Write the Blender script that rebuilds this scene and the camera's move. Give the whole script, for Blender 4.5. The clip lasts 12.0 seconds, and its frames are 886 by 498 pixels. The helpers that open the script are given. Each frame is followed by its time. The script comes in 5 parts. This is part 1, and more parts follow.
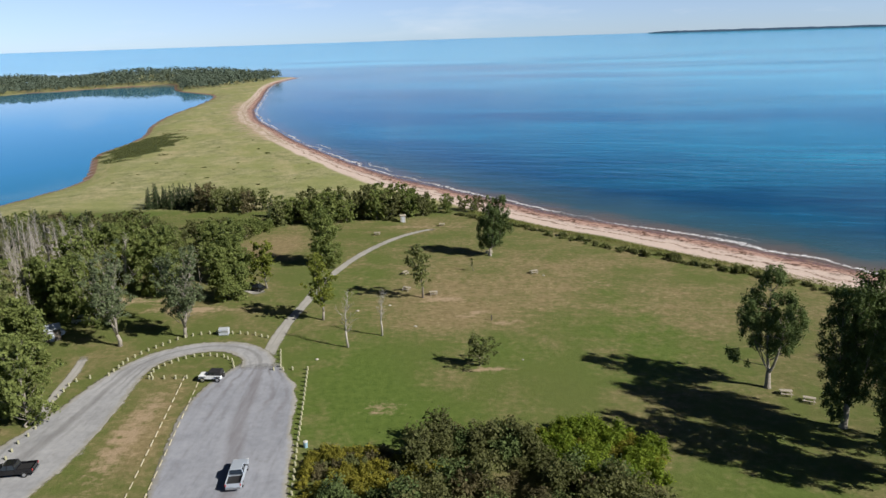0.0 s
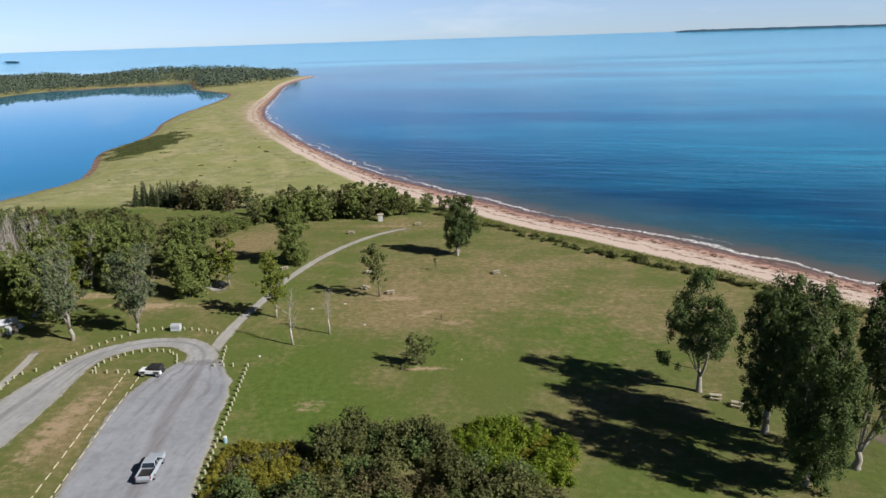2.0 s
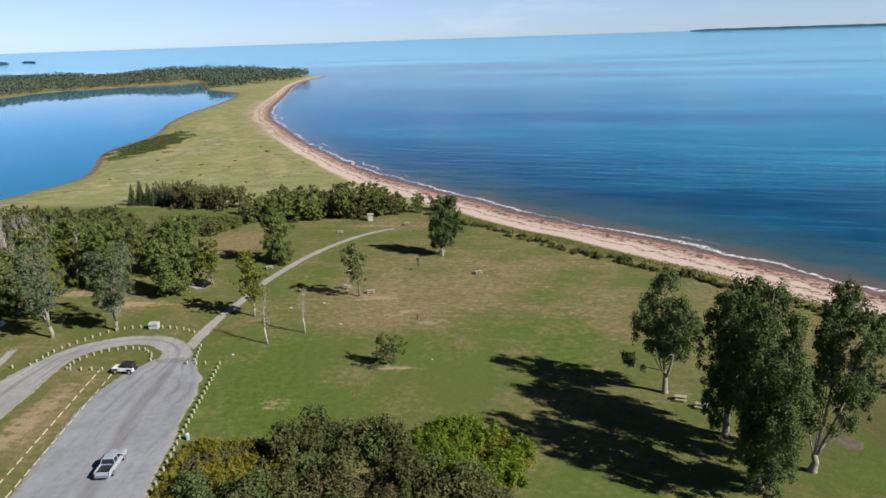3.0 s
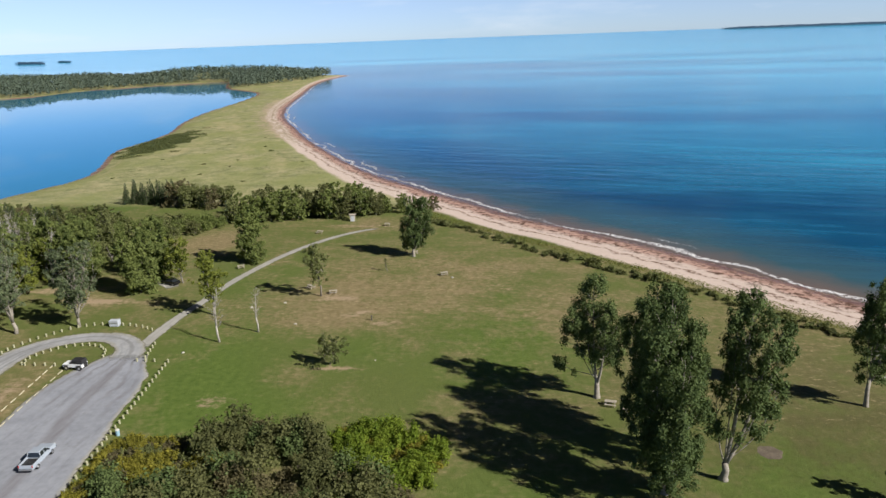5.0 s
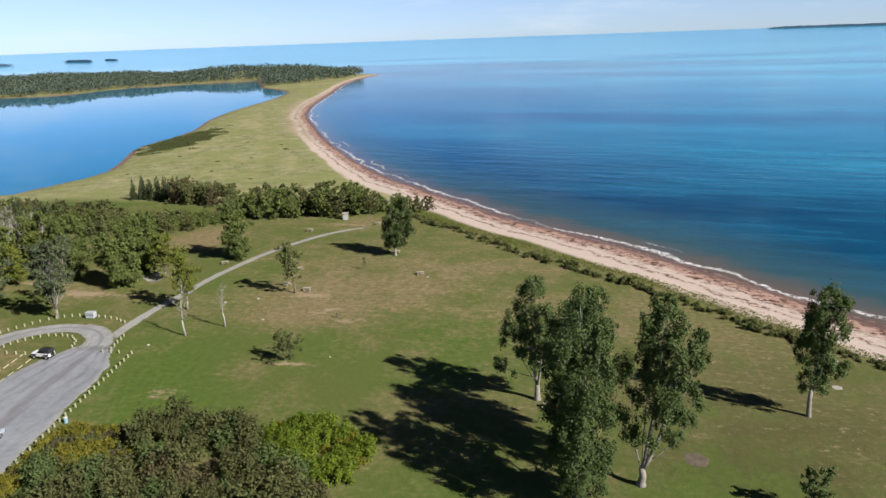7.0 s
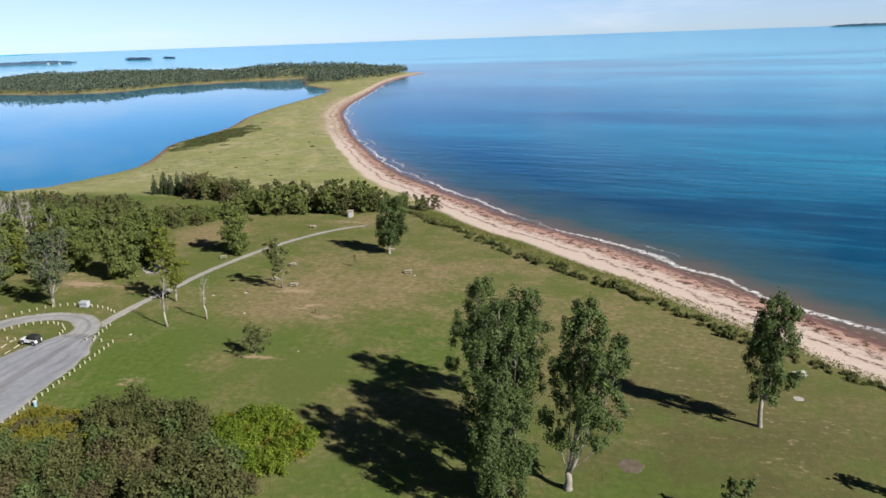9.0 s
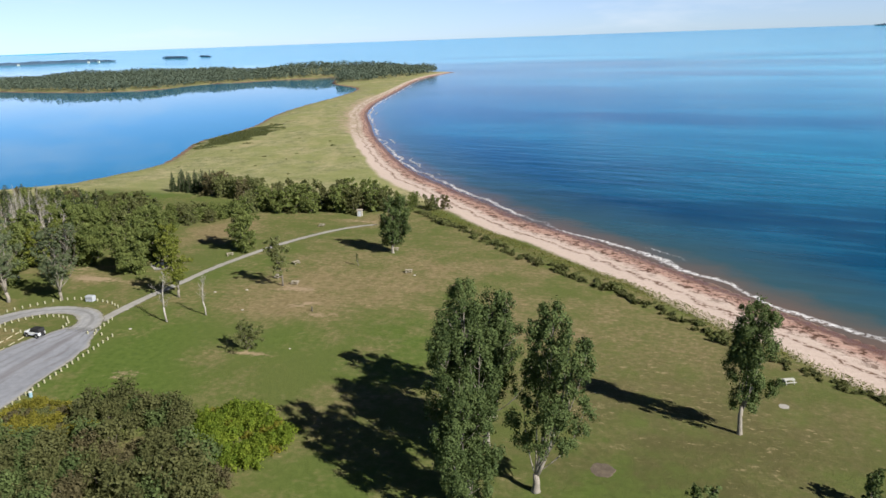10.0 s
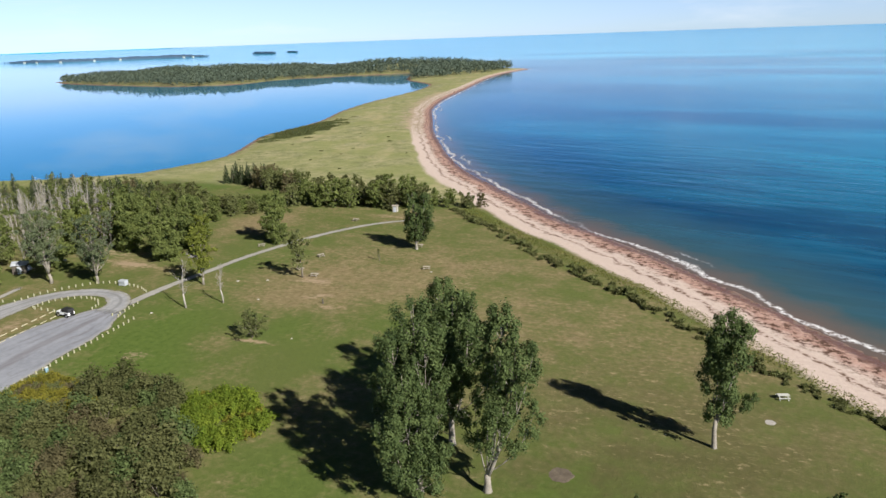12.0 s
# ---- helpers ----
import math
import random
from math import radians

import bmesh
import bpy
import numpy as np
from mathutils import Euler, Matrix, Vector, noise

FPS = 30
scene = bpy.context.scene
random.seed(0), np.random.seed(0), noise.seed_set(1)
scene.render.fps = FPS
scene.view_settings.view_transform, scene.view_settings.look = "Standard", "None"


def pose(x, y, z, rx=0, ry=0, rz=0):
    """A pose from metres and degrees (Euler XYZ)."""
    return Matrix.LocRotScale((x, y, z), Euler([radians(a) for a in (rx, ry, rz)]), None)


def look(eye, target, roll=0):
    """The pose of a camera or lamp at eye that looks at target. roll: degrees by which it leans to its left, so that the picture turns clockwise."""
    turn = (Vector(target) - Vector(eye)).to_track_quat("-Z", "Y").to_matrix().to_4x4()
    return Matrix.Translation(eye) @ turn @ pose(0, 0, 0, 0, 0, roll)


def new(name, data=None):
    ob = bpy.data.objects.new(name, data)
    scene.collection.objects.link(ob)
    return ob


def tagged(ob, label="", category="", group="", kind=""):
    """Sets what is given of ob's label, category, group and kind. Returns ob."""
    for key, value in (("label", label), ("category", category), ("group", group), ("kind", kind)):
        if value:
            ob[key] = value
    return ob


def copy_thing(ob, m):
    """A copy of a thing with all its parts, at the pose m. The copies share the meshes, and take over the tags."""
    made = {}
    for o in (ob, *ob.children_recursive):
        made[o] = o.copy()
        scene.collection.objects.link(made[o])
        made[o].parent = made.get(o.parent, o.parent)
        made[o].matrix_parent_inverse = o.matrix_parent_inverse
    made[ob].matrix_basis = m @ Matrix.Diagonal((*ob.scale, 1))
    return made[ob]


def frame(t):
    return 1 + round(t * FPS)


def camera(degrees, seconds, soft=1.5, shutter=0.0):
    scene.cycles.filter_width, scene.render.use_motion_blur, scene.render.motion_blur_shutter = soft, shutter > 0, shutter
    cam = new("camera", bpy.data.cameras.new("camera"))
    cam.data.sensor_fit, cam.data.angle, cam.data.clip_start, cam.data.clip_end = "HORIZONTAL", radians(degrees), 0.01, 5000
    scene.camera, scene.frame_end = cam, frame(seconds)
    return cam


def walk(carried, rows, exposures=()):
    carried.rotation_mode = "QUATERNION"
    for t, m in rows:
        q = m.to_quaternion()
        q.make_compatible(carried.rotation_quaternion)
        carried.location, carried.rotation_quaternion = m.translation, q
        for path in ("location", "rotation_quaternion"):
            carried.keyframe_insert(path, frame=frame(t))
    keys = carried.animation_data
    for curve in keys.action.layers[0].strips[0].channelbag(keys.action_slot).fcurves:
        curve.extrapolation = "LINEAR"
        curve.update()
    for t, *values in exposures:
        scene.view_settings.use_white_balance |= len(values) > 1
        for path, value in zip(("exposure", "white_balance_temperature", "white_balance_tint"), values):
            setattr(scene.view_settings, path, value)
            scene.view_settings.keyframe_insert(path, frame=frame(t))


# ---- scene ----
cam = camera(63.7, 12.0)
PATH = [
    (0, (6.501, 0.282, 56.244), (6.459, 2.198, 55.673), -1.8),
    (0.5, (10.211, 0.171, 56.149), (10.151, 2.087, 55.579), -1.9),
    (1, (13.747, 0.139, 56.128), (13.671, 2.054, 55.557), -1.9),
    (1.5, (17.283, 0.096, 56.13), (17.19, 2.01, 55.559), -1.8),
    (2, (20.841, 0.026, 56.203), (20.732, 1.939, 55.631), -1.8),
    (2.5, (24.591, 0.052, 56.213), (24.462, 1.964, 55.641), -1.9),
    (3, (28.162, 0.062, 56.177), (28.015, 1.973, 55.605), -1.9),
    (5, (42.917, 0.64, 56.56), (42.689, 2.543, 55.987), -2.1),
    (5.5, (46.553, 0.753, 56.752), (46.301, 2.653, 56.179), -2.0),
    (6, (50.168, 0.9, 56.771), (49.894, 2.796, 56.198), -2.0),
    (6.5, (53.803, 1.166, 56.627), (53.501, 3.059, 56.055), -2.0),
    (7, (57.369, 1.525, 56.552), (57.037, 3.412, 55.981), -2.0),
    (9, (71.849, 3.378, 56.619), (71.382, 5.236, 56.048), -2.0),
    (9.5, (75.548, 3.986, 56.745), (75.042, 5.835, 56.173), -2.0),
    (10, (79.169, 4.694, 56.844), (78.617, 6.53, 56.273), -2.0),
    (10.5, (82.756, 5.479, 56.938), (82.156, 7.299, 56.365), -2.0),
    (11, (86.219, 6.295, 57.006), (85.57, 8.098, 56.433), -2.0),
    (11.5, (89.825, 7.38, 56.909), (89.121, 9.162, 56.338), -2.0),
    (12, (93.369, 8.522, 57.075), (92.61, 10.282, 56.501), -2.0),
]
walk(cam, [(t, look(eye, target, roll)) for t, eye, target, roll in PATH], [(0.0, 0.46), (6.0, 0.52), (12.0, 0.61)])

# ---------------------------------------------------------------- world, sun, exposure
SUN_AZ, SUN_EL = -24.5, 35.0          # degrees: direction to the sun from +x, and its height
world = bpy.data.worlds.new("sky")
scene.world = world
world.use_nodes = True
wn, wl = world.node_tree.nodes, world.node_tree.links
wn.clear()
sky = wn.new("ShaderNodeTexSky")
sky.sky_type = "NISHITA"
sky.sun_disc = False
sky.sun_elevation = radians(SUN_EL)
sky.sun_rotation = radians(90 - SUN_AZ)
sky.altitude = 300
sky.air_density, sky.dust_density, sky.ozone_density = 0.7, 0.0, 3.0
background = wn.new("ShaderNodeBackground")
background.inputs["Strength"].default_value = 0.085
# a clean sea-air sky: cool and pale at the horizon, deep blue overhead
place, split, tint, cool = (wn.new(k) for k in ("ShaderNodeTexCoord", "ShaderNodeSeparateXYZ", "ShaderNodeValToRGB", "ShaderNodeMix"))
cool.data_type, cool.blend_type = "RGBA", "MULTIPLY"
cool.inputs["Factor"].default_value = 1.0
stops = tint.color_ramp.elements
stops[0].position, stops[0].color = 0.0, (0.60, 0.71, 1.00, 1)
stops[1].position, stops[1].color = 1.0, (0.055, 0.07, 0.09, 1)
for at, tone in ((0.06, (0.90, 0.87, 1.02, 1)), (0.09, (0.60, 0.80, 1.06, 1)), (0.14, (0.38, 0.66, 0.95, 1)), (0.24, (0.125, 0.225, 0.33, 1)), (0.40, (0.075, 0.125, 0.180, 1))):
    stops.new(at).color = tone
world_out = wn.new("ShaderNodeOutputWorld")
wl.new(place.outputs["Generated"], split.inputs["Vector"])
wl.new(split.outputs["Z"], tint.inputs["Fac"])
wl.new(sky.outputs["Color"], cool.inputs["A"])
wl.new(tint.outputs["Color"], cool.inputs["B"])
# a few thin wisps of cloud low over the sea
flat_way, wisps, veil, mist = (wn.new(k) for k in ("ShaderNodeMapping", "ShaderNodeTexNoise", "ShaderNodeMapRange", "ShaderNodeMix"))
flat_way.inputs["Scale"].default_value = (3.0, 3.0, 16.0)
wisps.inputs["Scale"].default_value, wisps.inputs["Detail"].default_value, wisps.inputs["Roughness"].default_value = 1.6, 6.0, 0.6
for key, value in (("From Min", 0.54), ("From Max", 0.74), ("To Max", 0.28)):
    veil.inputs[key].default_value = value
mist.data_type = "RGBA"
mist.inputs["B"].default_value = (7.6, 7.9, 8.4, 1)
wl.new(place.outputs["Generated"], flat_way.inputs["Vector"])
wl.new(flat_way.outputs["Vector"], wisps.inputs["Vector"])
wl.new(wisps.outputs["Fac"], veil.inputs["Value"])
wl.new(veil.outputs["Result"], mist.inputs["Factor"])
wl.new(cool.outputs["Result"], mist.inputs["A"])
wl.new(mist.outputs["Result"], background.inputs["Color"])
wl.new(background.outputs["Background"], world_out.inputs["Surface"])

sun = new("sun", bpy.data.lights.new("sun", "SUN"))
sun.data.energy, sun.data.angle, sun.data.color = 5.0, radians(0.5), (1.0, 0.95, 0.87)
to_sun = Vector((math.cos(radians(SUN_AZ)) * math.cos(radians(SUN_EL)), math.sin(radians(SUN_AZ)) * math.cos(radians(SUN_EL)), math.sin(radians(SUN_EL))))
sun.matrix_world = look(tuple(to_sun * 300), (0, 0, 0))

# ---------------------------------------------------------------- the lie of the land
SEA_SHORE = [(3000, -2600), (420, -170), (200, 54), (128, 131), (114, 147), (105, 157), (95, 169), (84, 181), (72, 194),
             (58, 207), (42, 221), (24, 243), (7, 264), (-12, 286), (-29, 310), (-48, 342), (-67, 378), (-84, 411), (-102, 450),
             (-119, 490), (-137, 527), (-154, 576), (-170, 635), (-185, 710), (-199, 780), (-222, 880), (-240, 985), (-246, 1090), (-240, 1165)]
INNER_SHORE = [(-240, 1165), (-266, 1172), (-300, 1220), (-420, 1270), (-620, 1260), (-900, 1170), (-1070, 1040), (-1062, 945),
               (-930, 878), (-747, 829), (-640, 806), (-566, 850), (-576, 945), (-512, 1002), (-440, 1074), (-404, 1078),
               (-372, 985), (-340, 908), (-296, 860), (-258, 812), (-240, 710), (-231, 597), (-213, 515), (-200, 480), (-191, 447),
               (-190, 412), (-188, 380), (-173, 347), (-163, 325), (-155, 300), (-162, 272), (-168, 250), (-178, 225),
               (-300, 180), (-700, 60), (-3000, -400), (-3000, -2600), (3000, -2600)]


def smooth_line(points, rounds=2, closed=False):
    """Corner cutting, so that a line of few points bends softly."""
    pts = [tuple(p) for p in points]
    for _ in range(rounds):
        out = [] if closed else [pts[0]]
        for a, b in zip(pts, pts[1:] + ([pts[0]] if closed else [])):
            out += [tuple(0.75 * u + 0.25 * v for u, v in zip(a, b)), tuple(0.25 * u + 0.75 * v for u, v in zip(a, b))]
        pts = out if closed else out + [pts[-1]]
    return pts


def line_distance(px, py, line):
    """Distance of many places from a line, and on which side of its nearest piece they lie (+: left)."""
    best, side = np.full(px.shape, 1e18), np.zeros(px.shape)
    for (ax, ay), (bx, by) in zip(line, line[1:]):
        dx, dy = bx - ax, by - ay
        t = np.clip(((px - ax) * dx + (py - ay) * dy) / (dx * dx + dy * dy + 1e-12), 0, 1)
        d = (px - ax - t * dx) ** 2 + (py - ay - t * dy) ** 2
        near = d < best
        best = np.where(near, d, best)
        side = np.where(near, dx * (py - ay) - dy * (px - ax), side)
    return np.sqrt(best), side


def inside(px, py, ring):
    hit = np.zeros(px.shape, bool)
    for (ax, ay), (bx, by) in zip(ring, ring[1:] + ring[:1]):
        if ay != by:
            hit ^= ((ay > py) != (by > py)) & (px < (bx - ax) * (py - ay) / (by - ay) + ax)
    return hit


def ramp(v, a, b):
    t = np.clip((v - a) / (b - a), 0, 1)
    return t * t * (3 - 2 * t)


SEA_LINE = smooth_line(SEA_SHORE)
INNER_LINE = smooth_line(INNER_SHORE)
LAND = SEA_LINE + INNER_LINE[1:-1]


def wiggle(px, py, size, seed=0.0):
    """Cheap smooth unevenness between -1 and 1."""
    a = np.sin(px / size * 1.7 + seed) * np.cos(py / size * 1.3 - seed * 2)
    b = np.sin((px + py) / size * 0.83 + 1.7 * seed + 1) * np.cos((px - 1.6 * py) / size * 0.61 + seed)
    return 0.5 * (a + b)


def sand_width(py):
    """Width of the beach from the water to the grass."""
    return 18.0 - 4.0 * ramp(py, 270, 340) - 1.0 * ramp(py, 400, 600) - 4.0 * ramp(py, 620, 900)


def shore_fields(px, py):
    ds, _ = line_distance(px, py, SEA_LINE)
    di, _ = line_distance(px, py, INNER_LINE)
    on_land = inside(px, py, LAND)
    ds = ds + 1.1 * wiggle(px, py, 7.0, 0.4) * (ds < 60)
    return ds, di, on_land


def spot(px, py, x, y, rx, ry=None, turn=0.0):
    ry = ry or rx
    c, s = math.cos(radians(turn)), math.sin(radians(turn))
    u, w = (px - x) * c + (py - y) * s, (py - y) * c - (px - x) * s
    return np.exp(-((u / rx) ** 2 + (w / ry) ** 2))


def plateau(px, py):
    park = np.maximum(1.6, 3.0 - 0.013 * (px - 15) - 0.008 * (py - 120))
    spit = 1.7 + 0.25 * wiggle(px, py, 23.0, 2.0)
    k = ramp(py, 222, 262)
    return np.minimum(park, 8.0) * (1 - k) + spit * k


def hills(px, py):
    """Rises of the headland under its woods."""
    return 11.0 * spot(px, py, -480, 1165, 95, 60) + 5.0 * spot(px, py, -660, 1090, 90, 60) + 8.0 * spot(px, py, -850, 1040, 150, 80) + 4.0 * spot(px, py, -340, 1120, 60, 80)


def land_z(px, py):
    px, py = np.asarray(px, float), np.asarray(py, float)
    ds, di, on_land = shore_fields(px, py)
    top = plateau(px, py)
    wide = sand_width(py)
    beach = 1.35 * np.clip(ds / wide, 0, 1) ** 0.8
    sea_side = beach + (top - 1.35) * ramp(ds, wide, wide + 5)
    inner_side = np.clip(di * 0.22, 0, 0.7) + (top - 0.7) * ramp(di, 3, 14)
    below = -np.minimum(np.minimum(ds, di) * 0.06, 4.0)
    rise = hills(px, py) * ramp(np.minimum(ds, di), 12, 90)
    return np.where(on_land, np.minimum(sea_side, inner_side) + rise, below)


TABLE_X, TABLE_Y = np.arange(-260.0, 161.0, 2.0), np.arange(0.0, 441.0, 2.0)
TABLE_Z = land_z(*[g.ravel() for g in np.meshgrid(TABLE_X, TABLE_Y)]).reshape(len(TABLE_Y), len(TABLE_X))


def gz(x, y):
    """Height of the ground at one place."""
    u, w = (x + 260) / 2, y / 2
    if not (0 <= u < len(TABLE_X) - 1 and 0 <= w < len(TABLE_Y) - 1):
        return float(land_z(np.array([x]), np.array([y]))[0])
    i, j = int(u), int(w)
    u, w = u - i, w - j
    return float((TABLE_Z[j, i] * (1 - u) + TABLE_Z[j, i + 1] * u) * (1 - w) + (TABLE_Z[j + 1, i] * (1 - u) + TABLE_Z[j + 1, i + 1] * u) * w)


EYE_X, EYE_Y, RIM = 50.0, 0.0, 4880.0


def sea_z(px, py):
    """The water stands at 0; far out it lifts by what brings its rim to the true horizon."""
    r = np.hypot(np.asarray(px, float) - EYE_X, np.asarray(py, float) - EYE_Y)
    return 38.0 * np.clip((r - 1400) / (RIM - 1400), 0, 1) ** 2


# ---------------------------------------------------------------- building helpers
class Geo:
    """Collects vertices and faces of one mesh."""

    def __init__(self):
        self.v, self.f = [], []

    def add(self, verts, faces):
        n = len(self.v)
        self.v += [tuple(p) for p in verts]
        self.f += [tuple(i + n for i in face) for face in faces]
        return self

    def box(self, cx, cy, cz, sx, sy, sz, rz=0.0, bevel=0.0, taper=1.0):
        """A box about a centre; bevel cuts its upright and top edges."""
        hx, hy, hz = sx / 2, sy / 2, sz / 2
        c, s = math.cos(rz), math.sin(rz)
        b = bevel
        rings = [(-hz, 1.0, 0.0), (hz - b, taper, 0.0), (hz, taper, b)] if b else [(-hz, 1.0, 0.0), (hz, taper, 0.0)]
        verts, k = [], 8 if b else 4
        for z, t, inset in rings:
            x, y = hx * t - inset, hy * t - inset
            q = [(x - b, -y), (x, -y + b), (x, y - b), (x - b, y), (-x + b, y), (-x, y - b), (-x, -y + b), (-x + b, -y)] if b else [(x, -y), (x, y), (-x, y), (-x, -y)]
            verts += [(cx + c * u - s * w, cy + s * u + c * w, cz + z) for u, w in q]
        faces = [tuple(range(k - 1, -1, -1)), tuple(range(len(verts) - k, len(verts)))]
        for r in range(len(rings) - 1):
            faces += [(r * k + i, r * k + (i + 1) % k, (r + 1) * k + (i + 1) % k, (r + 1) * k + i) for i in range(k)]
        return self.add(verts, faces)

    def tube(self, points, radii, sides=6):
        rings = []
        pts = [Vector(p) for p in points]
        for i, p in enumerate(pts):
            way = (pts[min(i + 1, len(pts) - 1)] - pts[max(i - 1, 0)]).normalized()
            u = way.orthogonal().normalized()
            w = way.cross(u)
            rings.append([p + (u * math.cos(6.28319 * k / sides) + w * math.sin(6.28319 * k / sides)) * radii[i] for k in range(sides)])
        faces = [(r * sides + k, r * sides + (k + 1) % sides, (r + 1) * sides + (k + 1) % sides, (r + 1) * sides + k) for r in range(len(rings) - 1) for k in range(sides)]
        faces += [tuple(range(sides - 1, -1, -1)), tuple(range((len(rings) - 1) * sides, len(rings) * sides))]
        return self.add([p for ring in rings for p in ring], faces)

    def loft(self, sections):
        """Joins closed sections of equal count, capped at both ends."""
        n = len(sections[0])
        faces = [(r * n + k, r * n + (k + 1) % n, (r + 1) * n + (k + 1) % n, (r + 1) * n + k) for r in range(len(sections) - 1) for k in range(n)]
        faces += [tuple(range(n - 1, -1, -1)), tuple(range((len(sections) - 1) * n, len(sections) * n))]
        return self.add([p for s in sections for p in s], faces)

    def leaves(self, places, sizes, rng, facing=None, flat=0.0):
        """Pointed leaf blades at many places, each turned its own way; facing: where they look on the whole."""
        places, sizes = np.asarray(places), np.asarray(sizes)[:, None]
        n = len(places)
        up = rng.normal(size=(n, 3))
        if facing is not None:
            up = up * 0.45 + facing
        up[:, 2] += flat
        up /= np.linalg.norm(up, axis=1)[:, None] + 1e-9
        a = np.cross(up, rng.normal(size=(n, 3)))
        a /= np.linalg.norm(a, axis=1)[:, None] + 1e-9
        b = np.cross(up, a)
        fold = up * sizes * -0.15
        quad = np.stack([places - a * sizes * 0.62 + fold, places + b * sizes * 0.42, places + a * sizes * 0.62 + fold, places - b * sizes * 0.42], 1)
        k = len(self.v)
        self.v += [tuple(p) for p in quad.reshape(-1, 3).tolist()]
        self.f += [(k + 4 * i, k + 4 * i + 1, k + 4 * i + 2, k + 4 * i + 3) for i in range(n)]
        return self

    def mesh(self, name, material=None, smooth=False):
        me = bpy.data.meshes.new(name)
        me.from_pydata(self.v, [], self.f)
        if material:
            me.materials.append(material)
        if smooth:
            me.polygons.foreach_set("use_smooth", [True] * len(me.polygons))
        me.update()
        return me


def part(name, geo, material, parent=None, label="", smooth=False):
    ob = new(name, geo.mesh(name, material, smooth) if isinstance(geo, Geo) else geo)
    if parent:
        ob.parent = parent
    return tagged(ob, label)


def thing(name, label, category, group="", kind="", at=(0, 0, 0), turn=0.0):
    ob = tagged(new(name), label, category, group, kind)
    ob.matrix_basis = pose(*at, 0, 0, turn)
    return ob


# ---------------------------------------------------------------- materials
def nodes_of(name, roughness=0.8, metallic=0.0):
    m = bpy.data.materials.new(name)
    m.use_nodes = True
    n, l = m.node_tree.nodes, m.node_tree.links
    b = n["Principled BSDF"]
    b.inputs["Roughness"].default_value, b.inputs["Metallic"].default_value = roughness, metallic
    return m, n, l, b


def coords(n, l, scale=(1, 1, 1), kind="Object", turn=0.0):
    """Places on the thing, turned about the upright and then scaled."""
    c, m = n.new("ShaderNodeTexCoord"), n.new("ShaderNodeMapping")
    m.inputs["Scale"].default_value = scale
    if turn:
        r = n.new("ShaderNodeMapping")
        r.inputs["Rotation"].default_value = (0, 0, radians(turn))
        l.new(c.outputs[kind], r.inputs["Vector"])
        l.new(r.outputs["Vector"], m.inputs["Vector"])
    else:
        l.new(c.outputs[kind], m.inputs["Vector"])
    return m.outputs["Vector"]


def noise_of(n, l, vec, scale, detail=4.0, rough=0.6):
    t = n.new("ShaderNodeTexNoise")
    t.inputs["Scale"].default_value, t.inputs["Detail"].default_value, t.inputs["Roughness"].default_value = scale, detail, rough
    l.new(vec, t.inputs["Vector"])
    return t.outputs["Fac"]


def value_ramp(n, l, fac, lo, hi, a=0.0, b=1.0):
    r = n.new("ShaderNodeMapRange")
    r.inputs["From Min"].default_value, r.inputs["From Max"].default_value = lo, hi
    r.inputs["To Min"].default_value, r.inputs["To Max"].default_value = a, b
    l.new(fac, r.inputs["Value"])
    return r.outputs["Result"]


def blend(n, l, fac, a, b):
    x = n.new("ShaderNodeMix")
    x.data_type = "RGBA"
    for sock, v in ((x.inputs["Factor"], fac), (x.inputs["A"], a), (x.inputs["B"], b)):
        if isinstance(v, bpy.types.NodeSocket):
            l.new(v, sock)
        elif isinstance(v, (int, float)):
            sock.default_value = v
        else:
            sock.default_value = (*v, 1)
    return x.outputs["Result"]


def calc(n, l, op, a, b=0.0):
    x = n.new("ShaderNodeMath")
    x.operation = op
    for sock, v in zip(x.inputs, (a, b)):
        if isinstance(v, (int, float)):
            sock.default_value = v
        else:
            l.new(v, sock)
    return x.outputs["Value"]


def field(n, name):
    a = n.new("ShaderNodeAttribute")
    a.attribute_name = name
    return a.outputs["Fac"]


def relief(n, l, b, height, strength=0.3, distance=0.05):
    u = n.new("ShaderNodeBump")
    u.inputs["Strength"].default_value, u.inputs["Distance"].default_value = strength, distance
    l.new(height, u.inputs["Height"])
    l.new(u.outputs["Normal"], b.inputs["Normal"])


def plain(name, colour, roughness=0.6, metallic=0.0, spread=0.25, scale=6.0, bump=0.0):
    """A surface with a coarse and a fine unevenness of tone."""
    m, n, l, b = nodes_of(name, roughness, metallic)
    v = coords(n, l)
    fine, coarse = noise_of(n, l, v, scale * 6, 3), noise_of(n, l, v, scale, 3)
    dark = tuple(c * (1 - spread) for c in colour)
    light = tuple(min(1.0, c * (1 + spread)) for c in colour)
    l.new(blend(n, l, value_ramp(n, l, calc(n, l, "ADD", calc(n, l, "MULTIPLY", fine, 0.4), calc(n, l, "MULTIPLY", coarse, 0.6)), 0.3, 0.7), dark, light), b.inputs["Base Color"])
    if bump:
        relief(n, l, b, fine, bump)
    return m


